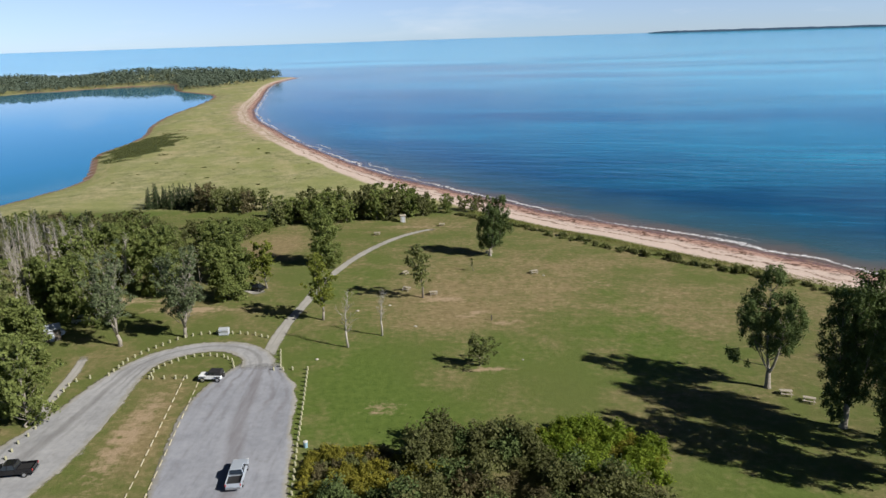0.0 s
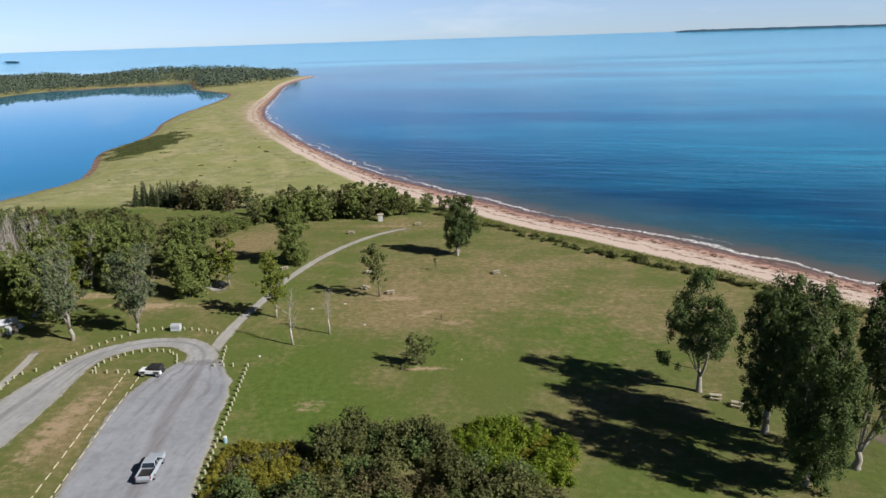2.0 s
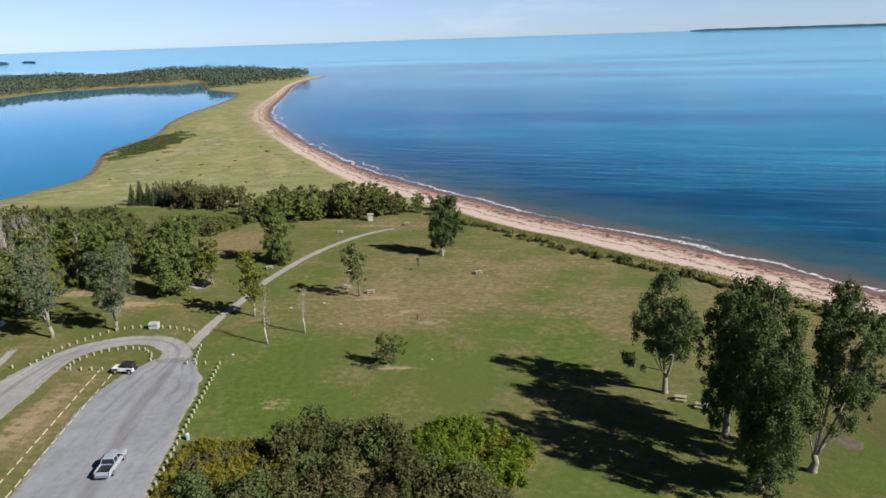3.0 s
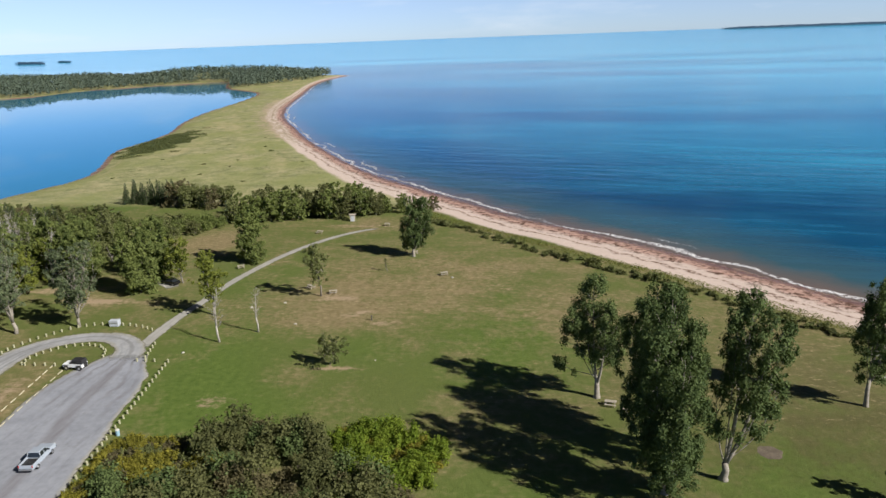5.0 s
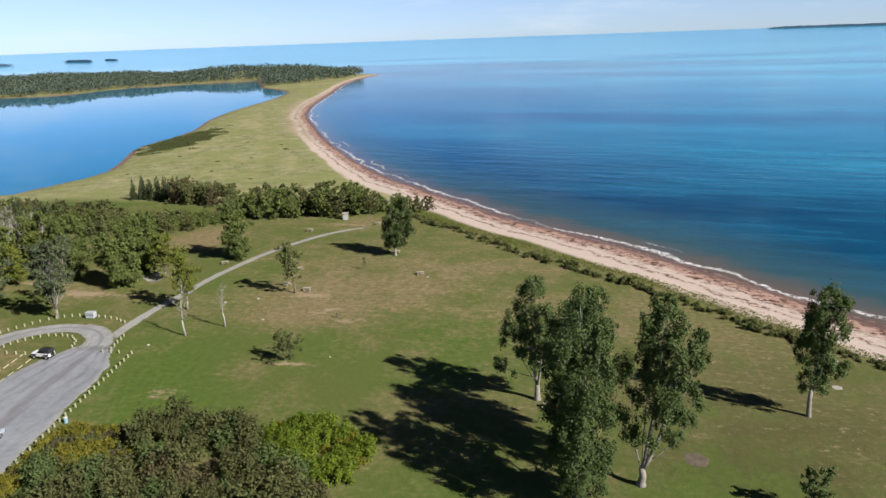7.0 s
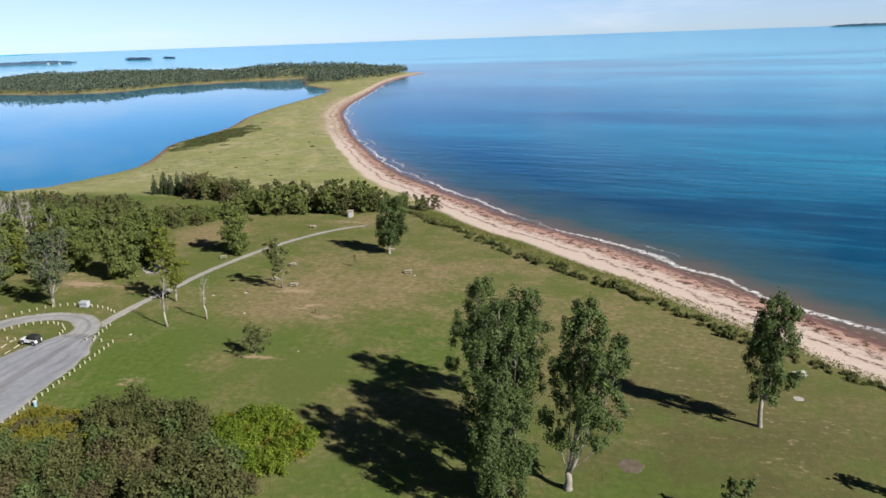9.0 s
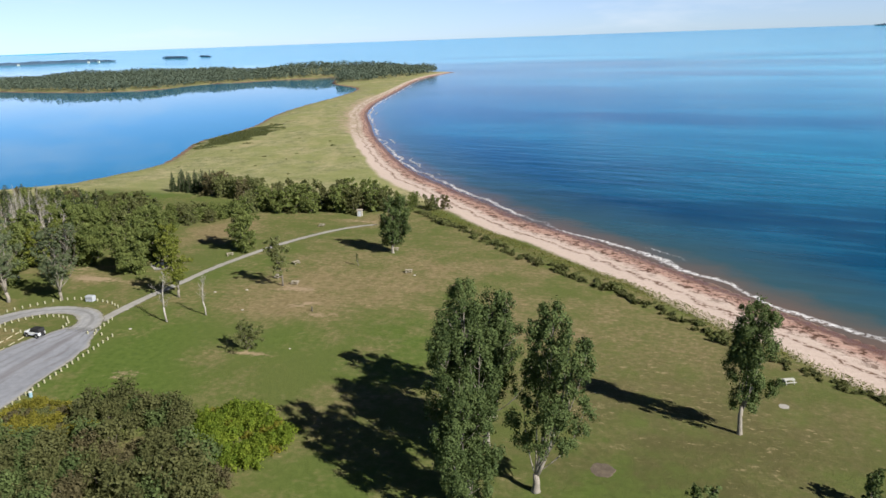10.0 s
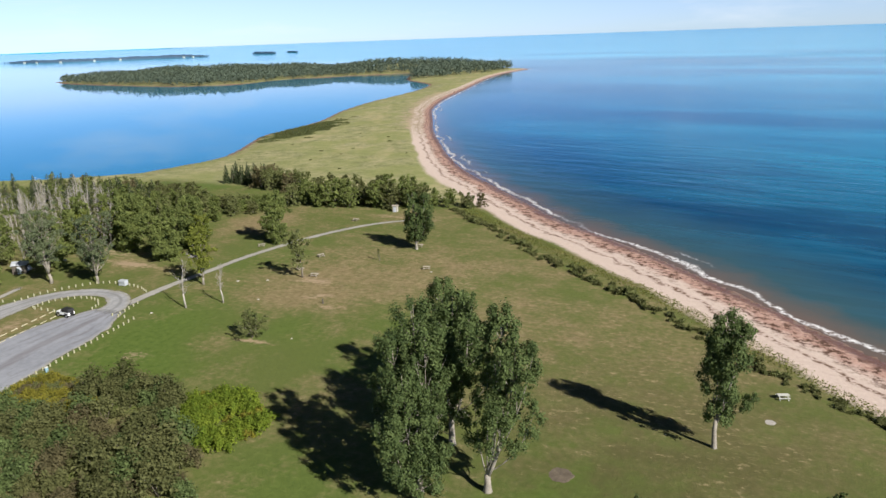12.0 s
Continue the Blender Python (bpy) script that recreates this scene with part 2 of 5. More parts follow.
def leaf_material(name, low, high, gloss=0.7, through_light=0.35, shine=0.12):
    """Foliage: each leaf has its own tone, and lets some light through."""
    m, n, l, b = nodes_of(name, gloss)
    g, o = n.new("ShaderNodeNewGeometry"), n.new("ShaderNodeObjectInfo")
    clump = noise_of(n, l, coords(n, l), 0.55, 2)
    tone = calc(n, l, "ADD", calc(n, l, "MULTIPLY", g.outputs["Random Per Island"], 0.2), calc(n, l, "MULTIPLY", value_ramp(n, l, clump, 0.3, 0.7), 0.55))
    tone = calc(n, l, "ADD", tone, calc(n, l, "MULTIPLY", o.outputs["Random"], 0.2))
    colour = blend(n, l, tone, low, high)
    l.new(colour, b.inputs["Base Color"])
    b.inputs["Specular IOR Level"].default_value = shine
    t, mix = n.new("ShaderNodeBsdfTranslucent"), n.new("ShaderNodeMixShader")
    l.new(blend(n, l, 0.5, colour, (high[0] * 1.1, high[1] * 1.3, high[2] * 0.6)), t.inputs["Color"])
    mix.inputs["Fac"].default_value = through_light
    l.new(b.outputs["BSDF"], mix.inputs[1])
    l.new(t.outputs["BSDF"], mix.inputs[2])
    l.new(mix.outputs["Shader"], n["Material Output"].inputs["Surface"])
    return m


def ground_material():
    m, n, l, b = nodes_of("ground", 0.95)
    b.inputs["Specular IOR Level"].default_value = 0.15
    v = coords(n, l)
    big, mid, fine, grain = noise_of(n, l, v, 0.035, 3), noise_of(n, l, v, 0.16, 5), noise_of(n, l, v, 0.9, 5, 0.7), noise_of(n, l, v, 6.0, 3, 0.7)
    streak = noise_of(n, l, coords(n, l, (0.05, 0.5, 1)), 1.0, 4, 0.65)
    # mown lawn: olive green, with dry straw-coloured patches and pale flecks
    def swing(fac, amount):
        return calc(n, l, "MULTIPLY", calc(n, l, "SUBTRACT", fac, 0.5), amount)

    patch = noise_of(n, l, v, 0.075, 4, 0.6)
    fleck = noise_of(n, l, coords(n, l, (0.6, 1.1, 1)), 1.0, 5, 0.8)
    dry = calc(n, l, "ADD", calc(n, l, "ADD", field(n, "dry"), swing(mid, 1.9)), calc(n, l, "ADD", swing(patch, 1.7), calc(n, l, "ADD", swing(fine, 1.4), swing(streak, 0.8))))
    green = blend(n, l, value_ramp(n, l, grain, 0.3, 0.7), (0.077, 0.099, 0.026), (0.129, 0.152, 0.044))
    green = blend(n, l, field(n, "lush"), green, blend(n, l, value_ramp(n, l, fine, 0.3, 0.7), (0.066, 0.106, 0.019), (0.110, 0.155, 0.034)))
    straw = blend(n, l, value_ramp(n, l, fine, 0.3, 0.7), (0.146, 0.119, 0.056), (0.264, 0.208, 0.114))
    lawn = blend(n, l, value_ramp(n, l, dry, 0.1, 1.15), green, straw)
    lawn = blend(n, l, calc(n, l, "MULTIPLY", field(n, "worn"), value_ramp(n, l, mid, 0.25, 0.6)), lawn, blend(n, l, grain, (0.064, 0.064, 0.022), (0.102, 0.096, 0.039)))
    lawn = blend(n, l, calc(n, l, "MULTIPLY", value_ramp(n, l, fleck, 0.55, 0.66), value_ramp(n, l, dry, 0.32, 0.80)), lawn, (0.31, 0.255, 0.140))
    scrape = calc(n, l, "ADD", field(n, "bare"), calc(n, l, "ADD", swing(fine, 1.5), calc(n, l, "ADD", swing(streak, 1.1), swing(mid, 0.8))))
    lawn = blend(n, l, value_ramp(n, l, scrape, 0.42, 0.85), lawn, blend(n, l, grain, (0.23, 0.165, 0.098), (0.42, 0.33, 0.225)))
    # dune grass of the spit
    tuft = calc(n, l, "ADD", calc(n, l, "MULTIPLY", mid, 0.55), calc(n, l, "MULTIPLY", fine, 0.45))
    dune = blend(n, l, value_ramp(n, l, tuft, 0.37, 0.63), (0.132, 0.152, 0.060), (0.375, 0.345, 0.190))
    tussock = noise_of(n, l, v, 0.2, 6, 0.78)
    dune = blend(n, l, value_ramp(n, l, tussock, 0.57, 0.70), dune, (0.420, 0.375, 0.210))
    dune = blend(n, l, value_ramp(n, l, tussock, 0.41, 0.28), dune, (0.105, 0.125, 0.042))
    dune = blend(n, l, calc(n, l, "MULTIPLY", value_ramp(n, l, big, 0.40, 0.60), 0.75), dune, blend(n, l, fine, (0.150, 0.185, 0.060), (0.290, 0.290, 0.115)))
    dune = blend(n, l, value_ramp(n, l, noise_of(n, l, coords(n, l, (0.05, 0.018, 1), turn=-20), 1.0, 5, 0.7), 0.52, 0.68, 0.0, 0.6), dune, (0.400, 0.340, 0.195))
    heath = calc(n, l, "ADD", field(n, "heath"), calc(n, l, "MULTIPLY", calc(n, l, "SUBTRACT", mid, 0.5), 1.2))
    dune = blend(n, l, value_ramp(n, l, heath, 0.45, 0.6), dune, blend(n, l, fine, (0.030, 0.046, 0.014), (0.075, 0.092, 0.030)))
    drift = calc(n, l, "ADD", field(n, "drift"), calc(n, l, "ADD", swing(tussock, 2.2), swing(fine, 1.0)))
    dune = blend(n, l, value_ramp(n, l, drift, 0.45, 0.75), dune, blend(n, l, mid, (0.26, 0.195, 0.13), (0.46, 0.37, 0.28)))
    colour = blend(n, l, field(n, "dune"), lawn, dune)
    # sandy beach: pale and pink above, wet and red below, with lines of weed
    shore = field(n, "shore")
    edge = calc(n, l, "ADD", shore, calc(n, l, "MULTIPLY", calc(n, l, "SUBTRACT", fine, 0.5), 5.0))
    edge2 = calc(n, l, "ADD", shore, calc(n, l, "MULTIPLY", calc(n, l, "SUBTRACT", mid, 0.5), 6.0))
    sand = blend(n, l, value_ramp(n, l, calc(n, l, "ADD", calc(n, l, "MULTIPLY", fine, 0.5), calc(n, l, "MULTIPLY", grain, 0.5)), 0.35, 0.65), (0.46, 0.362, 0.315), (0.60, 0.505, 0.45))
    red = blend(n, l, value_ramp(n, l, fine, 0.35, 0.65), (0.30, 0.175, 0.142), (0.50, 0.345, 0.29))
    sand = blend(n, l, value_ramp(n, l, edge2, 7.6, 5.2), sand, red)
    weed = calc(n, l, "MULTIPLY", value_ramp(n, l, noise_of(n, l, v, 0.55, 6, 0.75), 0.50, 0.57), value_ramp(n, l, edge2, 8.9, 6.6))
    sand = blend(n, l, weed, sand, (0.085, 0.045, 0.030))
    line = calc(n, l, "ABSOLUTE", calc(n, l, "SUBTRACT", edge2, 10.2))
    sand = blend(n, l, calc(n, l, "MULTIPLY", value_ramp(n, l, line, 0.9, 0.3), value_ramp(n, l, fine, 0.45, 0.55)), sand, (0.13, 0.075, 0.05))
    sand = blend(n, l, value_ramp(n, l, edge, 3.0, 1.0), sand, (0.15, 0.080, 0.062))
    litter = calc(n, l, "MULTIPLY", value_ramp(n, l, noise_of(n, l, v, 0.4, 6, 0.75), 0.44, 0.54), calc(n, l, "MULTIPLY", field(n, "wrack"), value_ramp(n, l, edge2, 5.0, 9.0)))
    sand = blend(n, l, calc(n, l, "MULTIPLY", litter, 0.8), sand, blend(n, l, fine, (0.20, 0.15, 0.10), (0.34, 0.29, 0.17)))
    colour = blend(n, l, value_ramp(n, l, edge, 16.6, 14.8), colour, sand)
    # narrow muddy rim of the lagoon
    rim = calc(n, l, "ADD", field(n, "rim"), calc(n, l, "MULTIPLY", calc(n, l, "SUBTRACT", mid, 0.5), 1.5))
    colour = blend(n, l, value_ramp(n, l, rim, 3.0, 2.0), colour, blend(n, l, fine, (0.14, 0.085, 0.06), (0.28, 0.185, 0.13)))
    l.new(colour, b.inputs["Base Color"])
    l.new(value_ramp(n, l, edge, 4.0, 1.0, 0.95, 0.35), b.inputs["Roughness"])
    relief(n, l, b, calc(n, l, "ADD", fine, calc(n, l, "MULTIPLY", grain, 0.5)), 0.55, 0.25)
    return m


def water_material():
    m, n, l, b = nodes_of("water", 0.12)
    b.inputs["Specular Tint"].default_value = (0.44, 0.83, 1.0, 1)
    v = coords(n, l)
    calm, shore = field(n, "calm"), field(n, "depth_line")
    # waves turned every way mirror less of the low sky than the still lagoon does
    l.new(value_ramp(n, l, calm, 0.0, 1.0, 1.333, 1.333), b.inputs["IOR"])
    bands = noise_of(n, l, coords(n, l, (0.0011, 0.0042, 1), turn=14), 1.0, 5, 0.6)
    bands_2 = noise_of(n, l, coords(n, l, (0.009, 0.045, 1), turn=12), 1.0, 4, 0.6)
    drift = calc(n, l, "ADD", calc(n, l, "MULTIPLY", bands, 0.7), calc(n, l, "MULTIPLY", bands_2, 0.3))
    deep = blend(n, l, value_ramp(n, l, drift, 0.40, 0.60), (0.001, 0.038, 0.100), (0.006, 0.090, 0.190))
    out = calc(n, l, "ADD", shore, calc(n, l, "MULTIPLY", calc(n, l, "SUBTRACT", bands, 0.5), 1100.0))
    # turquoise offshore; extra brightness in the colour stands in for mirrored sky
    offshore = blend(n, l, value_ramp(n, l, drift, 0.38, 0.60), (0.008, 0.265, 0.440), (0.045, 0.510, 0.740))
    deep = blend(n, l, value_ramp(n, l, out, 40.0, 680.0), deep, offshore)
    # long low waves; shade on fronts, light on backs, both mixed into colour
    facet_shading = noise_of(n, l, coords(n, l, (0.022, 0.13, 1), turn=13), 1.0, 5, 0.68)
    deep = blend(n, l, value_ramp(n, l, facet_shading, 0.50, 0.68, 0.0, 0.5), deep, (0.001, 0.030, 0.080))
    deep = blend(n, l, value_ramp(n, l, facet_shading, 0.48, 0.34, 0.0, 0.28), deep, (0.030, 0.205, 0.360))
    # darker tongues of wind-ruffled water far out, their dimmer reflection put into colour
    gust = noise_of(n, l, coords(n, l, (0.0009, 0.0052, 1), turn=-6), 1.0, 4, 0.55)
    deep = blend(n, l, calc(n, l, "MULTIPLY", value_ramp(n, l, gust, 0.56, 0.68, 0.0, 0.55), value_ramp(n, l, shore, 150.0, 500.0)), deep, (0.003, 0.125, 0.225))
    jag = calc(n, l, "ADD", shore, calc(n, l, "MULTIPLY", calc(n, l, "SUBTRACT", noise_of(n, l, v, 0.05, 4), 0.5), 18.0))
    shallow = blend(n, l, value_ramp(n, l, jag, 44.0, 3.0), deep, (0.050, 0.098, 0.100))
    shallow = blend(n, l, value_ramp(n, l, jag, 14.0, 1.0), shallow, (0.145, 0.108, 0.092))
    # foam where the small waves break
    lace = noise_of(n, l, v, 0.9, 5, 0.75)
    lap = noise_of(n, l, v, 0.06, 3, 0.6)
    away = calc(n, l, "ADD", shore, calc(n, l, "MULTIPLY", calc(n, l, "SUBTRACT", lap, 0.5), 9.0))
    line_1 = value_ramp(n, l, calc(n, l, "ABSOLUTE", calc(n, l, "SUBTRACT", away, 2.6)), 1.25, 0.15)
    foam = calc(n, l, "MULTIPLY", line_1, calc(n, l, "MULTIPLY", value_ramp(n, l, lace, 0.42, 0.56), value_ramp(n, l, noise_of(n, l, v, 0.035, 2), 0.36, 0.52, 0.25, 1.0)))
    line_2 = value_ramp(n, l, calc(n, l, "ABSOLUTE", calc(n, l, "SUBTRACT", away, 7.5)), 0.9, 0.1)
    foam = calc(n, l, "MAXIMUM", foam, calc(n, l, "MULTIPLY", line_2, calc(n, l, "MULTIPLY", value_ramp(n, l, lace, 0.46, 0.58), value_ramp(n, l, noise_of(n, l, v, 0.021, 2), 0.57, 0.66))))
    foam = calc(n, l, "MULTIPLY", foam, calc(n, l, "SUBTRACT", 1.0, calm))
    colour = blend(n, l, calm, shallow, (0.026, 0.190, 0.330))
    colour = blend(n, l, foam, colour, (0.84, 0.84, 0.86))
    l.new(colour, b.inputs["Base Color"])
    rough = calc(n, l, "MULTIPLY_ADD", calm, -0.09)
    rough.node.inputs[2].default_value = 0.12
    l.new(calc(n, l, "ADD", rough, calc(n, l, "MULTIPLY", foam, 0.6)), b.inputs["Roughness"])
    # swell and ripples, none on the lagoon
    swell = noise_of(n, l, coords(n, l, (0.045, 0.16, 1), turn=16), 1.0, 3, 0.55)
    chop = noise_of(n, l, coords(n, l, (0.28, 0.8, 1), turn=8), 1.0, 4, 0.6)
    h = calc(n, l, "ADD", calc(n, l, "MULTIPLY", swell, 1.6), calc(n, l, "MULTIPLY", chop, 0.35))
    u = n.new("ShaderNodeBump")
    u.inputs["Distance"].default_value = 0.45
    l.new(h, u.inputs["Height"])
    windy = value_ramp(n, l, gust, 0.50, 0.64, 0.09, 0.34)
    l.new(calc(n, l, "ADD", calc(n, l, "MULTIPLY", windy, calc(n, l, "SUBTRACT", 1.0, calm)), 0.006), u.inputs["Strength"])
    l.new(u.outputs["Normal"], b.inputs["Normal"])
    return m


def gravel_material(name, low, high, track):
    """Compacted gravel with wheel tracks along the way."""
    m, n, l, b = nodes_of(name, 0.92)
    b.inputs["Specular IOR Level"].default_value = 0.2
    v = coords(n, l)
    mid, fine, grain = noise_of(n, l, v, 0.18, 4), noise_of(n, l, v, 1.1, 4, 0.7), noise_of(n, l, v, 9.0, 3, 0.7)
    colour = blend(n, l, value_ramp(n, l, calc(n, l, "ADD", calc(n, l, "MULTIPLY", mid, 0.6), calc(n, l, "MULTIPLY", fine, 0.4)), 0.38, 0.62), low, high)
    across = calc(n, l, "ADD", field(n, "across"), calc(n, l, "MULTIPLY", calc(n, l, "SUBTRACT", mid, 0.5), 0.12))
    sway = calc(n, l, "ADD", across, calc(n, l, "MULTIPLY", calc(n, l, "SUBTRACT", noise_of(n, l, v, 0.07, 4), 0.5), 0.9))
    band = value_ramp(n, l, calc(n, l, "ABSOLUTE", calc(n, l, "SUBTRACT", calc(n, l, "ADD", calc(n, l, "MULTIPLY", sway, 0.35), calc(n, l, "MULTIPLY", across, 0.65)), 0.10)), 0.17, 0.06)
    ruts = value_ramp(n, l, calc(n, l, "ABSOLUTE", calc(n, l, "SINE", calc(n, l, "MULTIPLY", sway, 11.0))), 0.75, 1.0)
    worn = calc(n, l, "MAXIMUM", band, calc(n, l, "MULTIPLY", ruts, value_ramp(n, l, noise_of(n, l, v, 0.06, 3), 0.48, 0.62)))
    colour = blend(n, l, calc(n, l, "MULTIPLY", worn, 0.72), colour, track)
    lane = noise_of(n, l, coords(n, l, (0.9, 0.11, 1)), 1.0, 5, 0.7)
    colour = blend(n, l, value_ramp(n, l, lane, 0.40, 0.66, 0.0, 0.28), colour, tuple(1.15 * c for c in high))
    colour = blend(n, l, value_ramp(n, l, lane, 0.46, 0.32, 0.0, 0.28), colour, track)
    stain = value_ramp(n, l, noise_of(n, l, v, 0.35, 5, 0.7), 0.62, 0.72)
    colour = blend(n, l, calc(n, l, "MULTIPLY", stain, 0.35), colour, (0.13, 0.125, 0.12))
    verge = calc(n, l, "ADD", field(n, "verge"), calc(n, l, "MULTIPLY", calc(n, l, "SUBTRACT", calc(n, l, "ADD", calc(n, l, "MULTIPLY", fine, 0.7), calc(n, l, "MULTIPLY", mid, 0.6)), 0.65), 2.2))
    colour = blend(n, l, value_ramp(n, l, verge, 1.5, 0.5), colour, blend(n, l, fine, (0.235, 0.225, 0.185), (0.34, 0.325, 0.285)))
    l.new(colour, b.inputs["Base Color"])
    # the gravel thins out towards the grass
    l.new(calc(n, l, "MULTIPLY", value_ramp(n, l, verge, 0.25, 0.65), value_ramp(n, l, calc(n, l, "ADD", field(n, "fade"), calc(n, l, "SUBTRACT", fine, 0.5)), 0.1, 1.0)), b.inputs["Alpha"])
    relief(n, l, b, calc(n, l, "ADD", fine, grain), 0.4, 0.04)
    return m


GROUND, WATER = ground_material(), water_material()
LOT = gravel_material("lot_gravel", (0.210, 0.222, 0.254), (0.298, 0.312, 0.350), (0.158, 0.152, 0.166))
ROAD = gravel_material("road_gravel", (0.235, 0.24, 0.252), (0.345, 0.35, 0.362), (0.175, 0.175, 0.18))
FOOTWAY = gravel_material("path_gravel", (0.28, 0.275, 0.255), (0.36, 0.35, 0.33), (0.26, 0.255, 0.24))
POPLAR_LEAF = leaf_material("poplar_leaf", (0.024, 0.043, 0.014), (0.155, 0.204, 0.074), 0.65, 0.18, 0.12)
OAK_LEAF = leaf_material("broad_leaf", (0.052, 0.076, 0.024), (0.265, 0.305, 0.100))
COTTONWOOD_LEAF = leaf_material("cottonwood_leaf", (0.060, 0.080, 0.042), (0.205, 0.245, 0.135))
DULL_LEAF = leaf_material("dull_leaf", (0.070, 0.084, 0.032), (0.250, 0.270, 0.110))
SHRUB_LEAF = leaf_material("shrub_leaf", (0.050, 0.060, 0.023), (0.190, 0.196, 0.080))
BROWN_LEAF = leaf_material("brown_leaf", (0.068, 0.066, 0.033), (0.215, 0.185, 0.098))
VINE_LEAF = leaf_material("vine_leaf", (0.065, 0.115, 0.014), (0.275, 0.335, 0.045))
FLOWER_LEAF = leaf_material("flower_leaf", (0.085, 0.098, 0.022), (0.36, 0.315, 0.048))
FLOWER_GRASS = leaf_material("beach_grass_blade", (0.1, 0.12, 0.03), (0.24, 0.24, 0.075))
# bluish distance haze mixed into the leaf colour of the far shores
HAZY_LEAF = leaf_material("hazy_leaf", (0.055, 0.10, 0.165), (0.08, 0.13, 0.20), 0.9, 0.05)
SPRUCE_LEAF = leaf_material("spruce_needle", (0.032, 0.048, 0.022), (0.09, 0.115, 0.052), 0.6, 0.1)
# greyed green of the headland woods, with distance haze in the colour
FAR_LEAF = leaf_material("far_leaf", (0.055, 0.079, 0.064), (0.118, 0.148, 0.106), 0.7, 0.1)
LIME_LEAF = leaf_material("lime_leaf", (0.07, 0.092, 0.018), (0.26, 0.285, 0.06))
BARK = plain("bark", (0.20, 0.175, 0.14), 0.9, 0, 0.4, 2.0, 0.5)
PALE_BARK = plain("pale_bark", (0.26, 0.235, 0.20), 0.9, 0, 0.4, 1.5, 0.5)
DEAD_WOOD = plain("dead_wood", (0.36, 0.335, 0.30), 0.9, 0, 0.3, 2.0, 0.3)
OLD_WOOD = plain("weathered_wood", (0.36, 0.32, 0.26), 0.85, 0, 0.3, 3.0, 0.3)
POST_WOOD = plain("post_wood", (0.33, 0.325, 0.215), 0.8, 0, 0.25, 4.0, 0.3)
RAIL_PAINT = plain("rail_paint", (0.46, 0.42, 0.30), 0.75, 0, 0.25, 3.0, 0.2)
DARK_OR_SHADED_WOOD = plain("dark_or_shaded_wood", (0.10, 0.085, 0.07), 0.85, 0, 0.3, 3.0, 0.3)
CONCRETE = plain("concrete", (0.40, 0.38, 0.33), 0.9, 0, 0.2, 2.0, 0.3)
ASH = plain("ash_soil", (0.115, 0.092, 0.066), 0.95, 0, 0.5, 0.8, 0.5)
BLUE_PAINT = plain("blue_paint", (0.25, 0.40, 0.50), 0.5, 0, 0.15, 4.0)
STONE = plain("stone", (0.36, 0.34, 0.31), 0.9, 0, 0.3, 3.0, 0.5)
WHITE_PAINT = plain("white_paint", (0.52, 0.52, 0.48), 0.6, 0, 0.12, 3.0)
GREY_PAINT = plain("grey_paint", (0.42, 0.45, 0.50), 0.6, 0, 0.15, 3.0)
ROOF_FELT = plain("roof_felt", (0.16, 0.16, 0.17), 0.9, 0, 0.3, 4.0, 0.3)
RUBBER = plain("rubber", (0.018, 0.018, 0.018), 0.85, 0, 0.3, 9.0)
METAL = plain("metal", (0.55, 0.56, 0.58), 0.35, 0.9, 0.1, 5.0)
DARK_GLASS = plain("tinted_glass", (0.02, 0.024, 0.028), 0.06, 0, 0.1, 2.0)
BLACK_PLASTIC = plain("black_plastic", (0.022, 0.022, 0.024), 0.6, 0, 0.3, 8.0)
SILVER_CAR = plain("silver_paint", (0.50, 0.56, 0.64), 0.22, 0.35, 0.06, 1.0)
BLACK_CAR = plain("black_paint", (0.012, 0.012, 0.014), 0.15, 0.0, 0.1, 1.0)
WHITE_CAR = plain("white_car_paint", (0.74, 0.76, 0.78), 0.22, 0.0, 0.05, 1.0)
RED_LENS = plain("red_lens", (0.35, 0.02, 0.02), 0.2, 0, 0.1, 2.0)
CLEAR_LENS = plain("clear_lens", (0.75, 0.75, 0.72), 0.1, 0, 0.1, 2.0)

# ---------------------------------------------------------------- ground and water sheets
def spaced(stops):
    """Grid lines: pairs of (from, step), the last one ending the run."""
    out = []
    for (a, step), (b, _) in zip(stops, stops[1:]):
        k = max(1, round((b - a) / step))
        out += [a + (b - a) * i / k for i in range(k)]
    return np.array(out + [stops[-1][0]])


def sheet(name, xs, ys, height, fields, material):
    gx, gy = np.meshgrid(xs, ys)
    px, py = gx.ravel(), gy.ravel()
    r = np.hypot(px - EYE_X, py - EYE_Y)
    k = np.where(r > RIM, RIM / np.maximum(r, 1), 1.0)
    px, py = EYE_X + (px - EYE_X) * k, EYE_Y + (py - EYE_Y) * k
    pz = height(px, py)
    nx, ny = len(xs), len(ys)
    i = (np.arange(ny - 1)[:, None] * nx + np.arange(nx - 1)[None]).ravel()
    quads = np.stack([i, i + 1, i + 1 + nx, i + nx], 1)
    me = bpy.data.meshes.new(name)
    me.from_pydata(np.stack([px, py, pz], 1).tolist(), [], quads.tolist())
    for key, value in fields(px, py).items():
        me.attributes.new(key, "FLOAT", "POINT").data.foreach_set("value", np.asarray(value, np.float32))
    me.materials.append(material)
    me.polygons.foreach_set("use_smooth", [True] * len(me.polygons))
    me.update()
    return new(name, me)


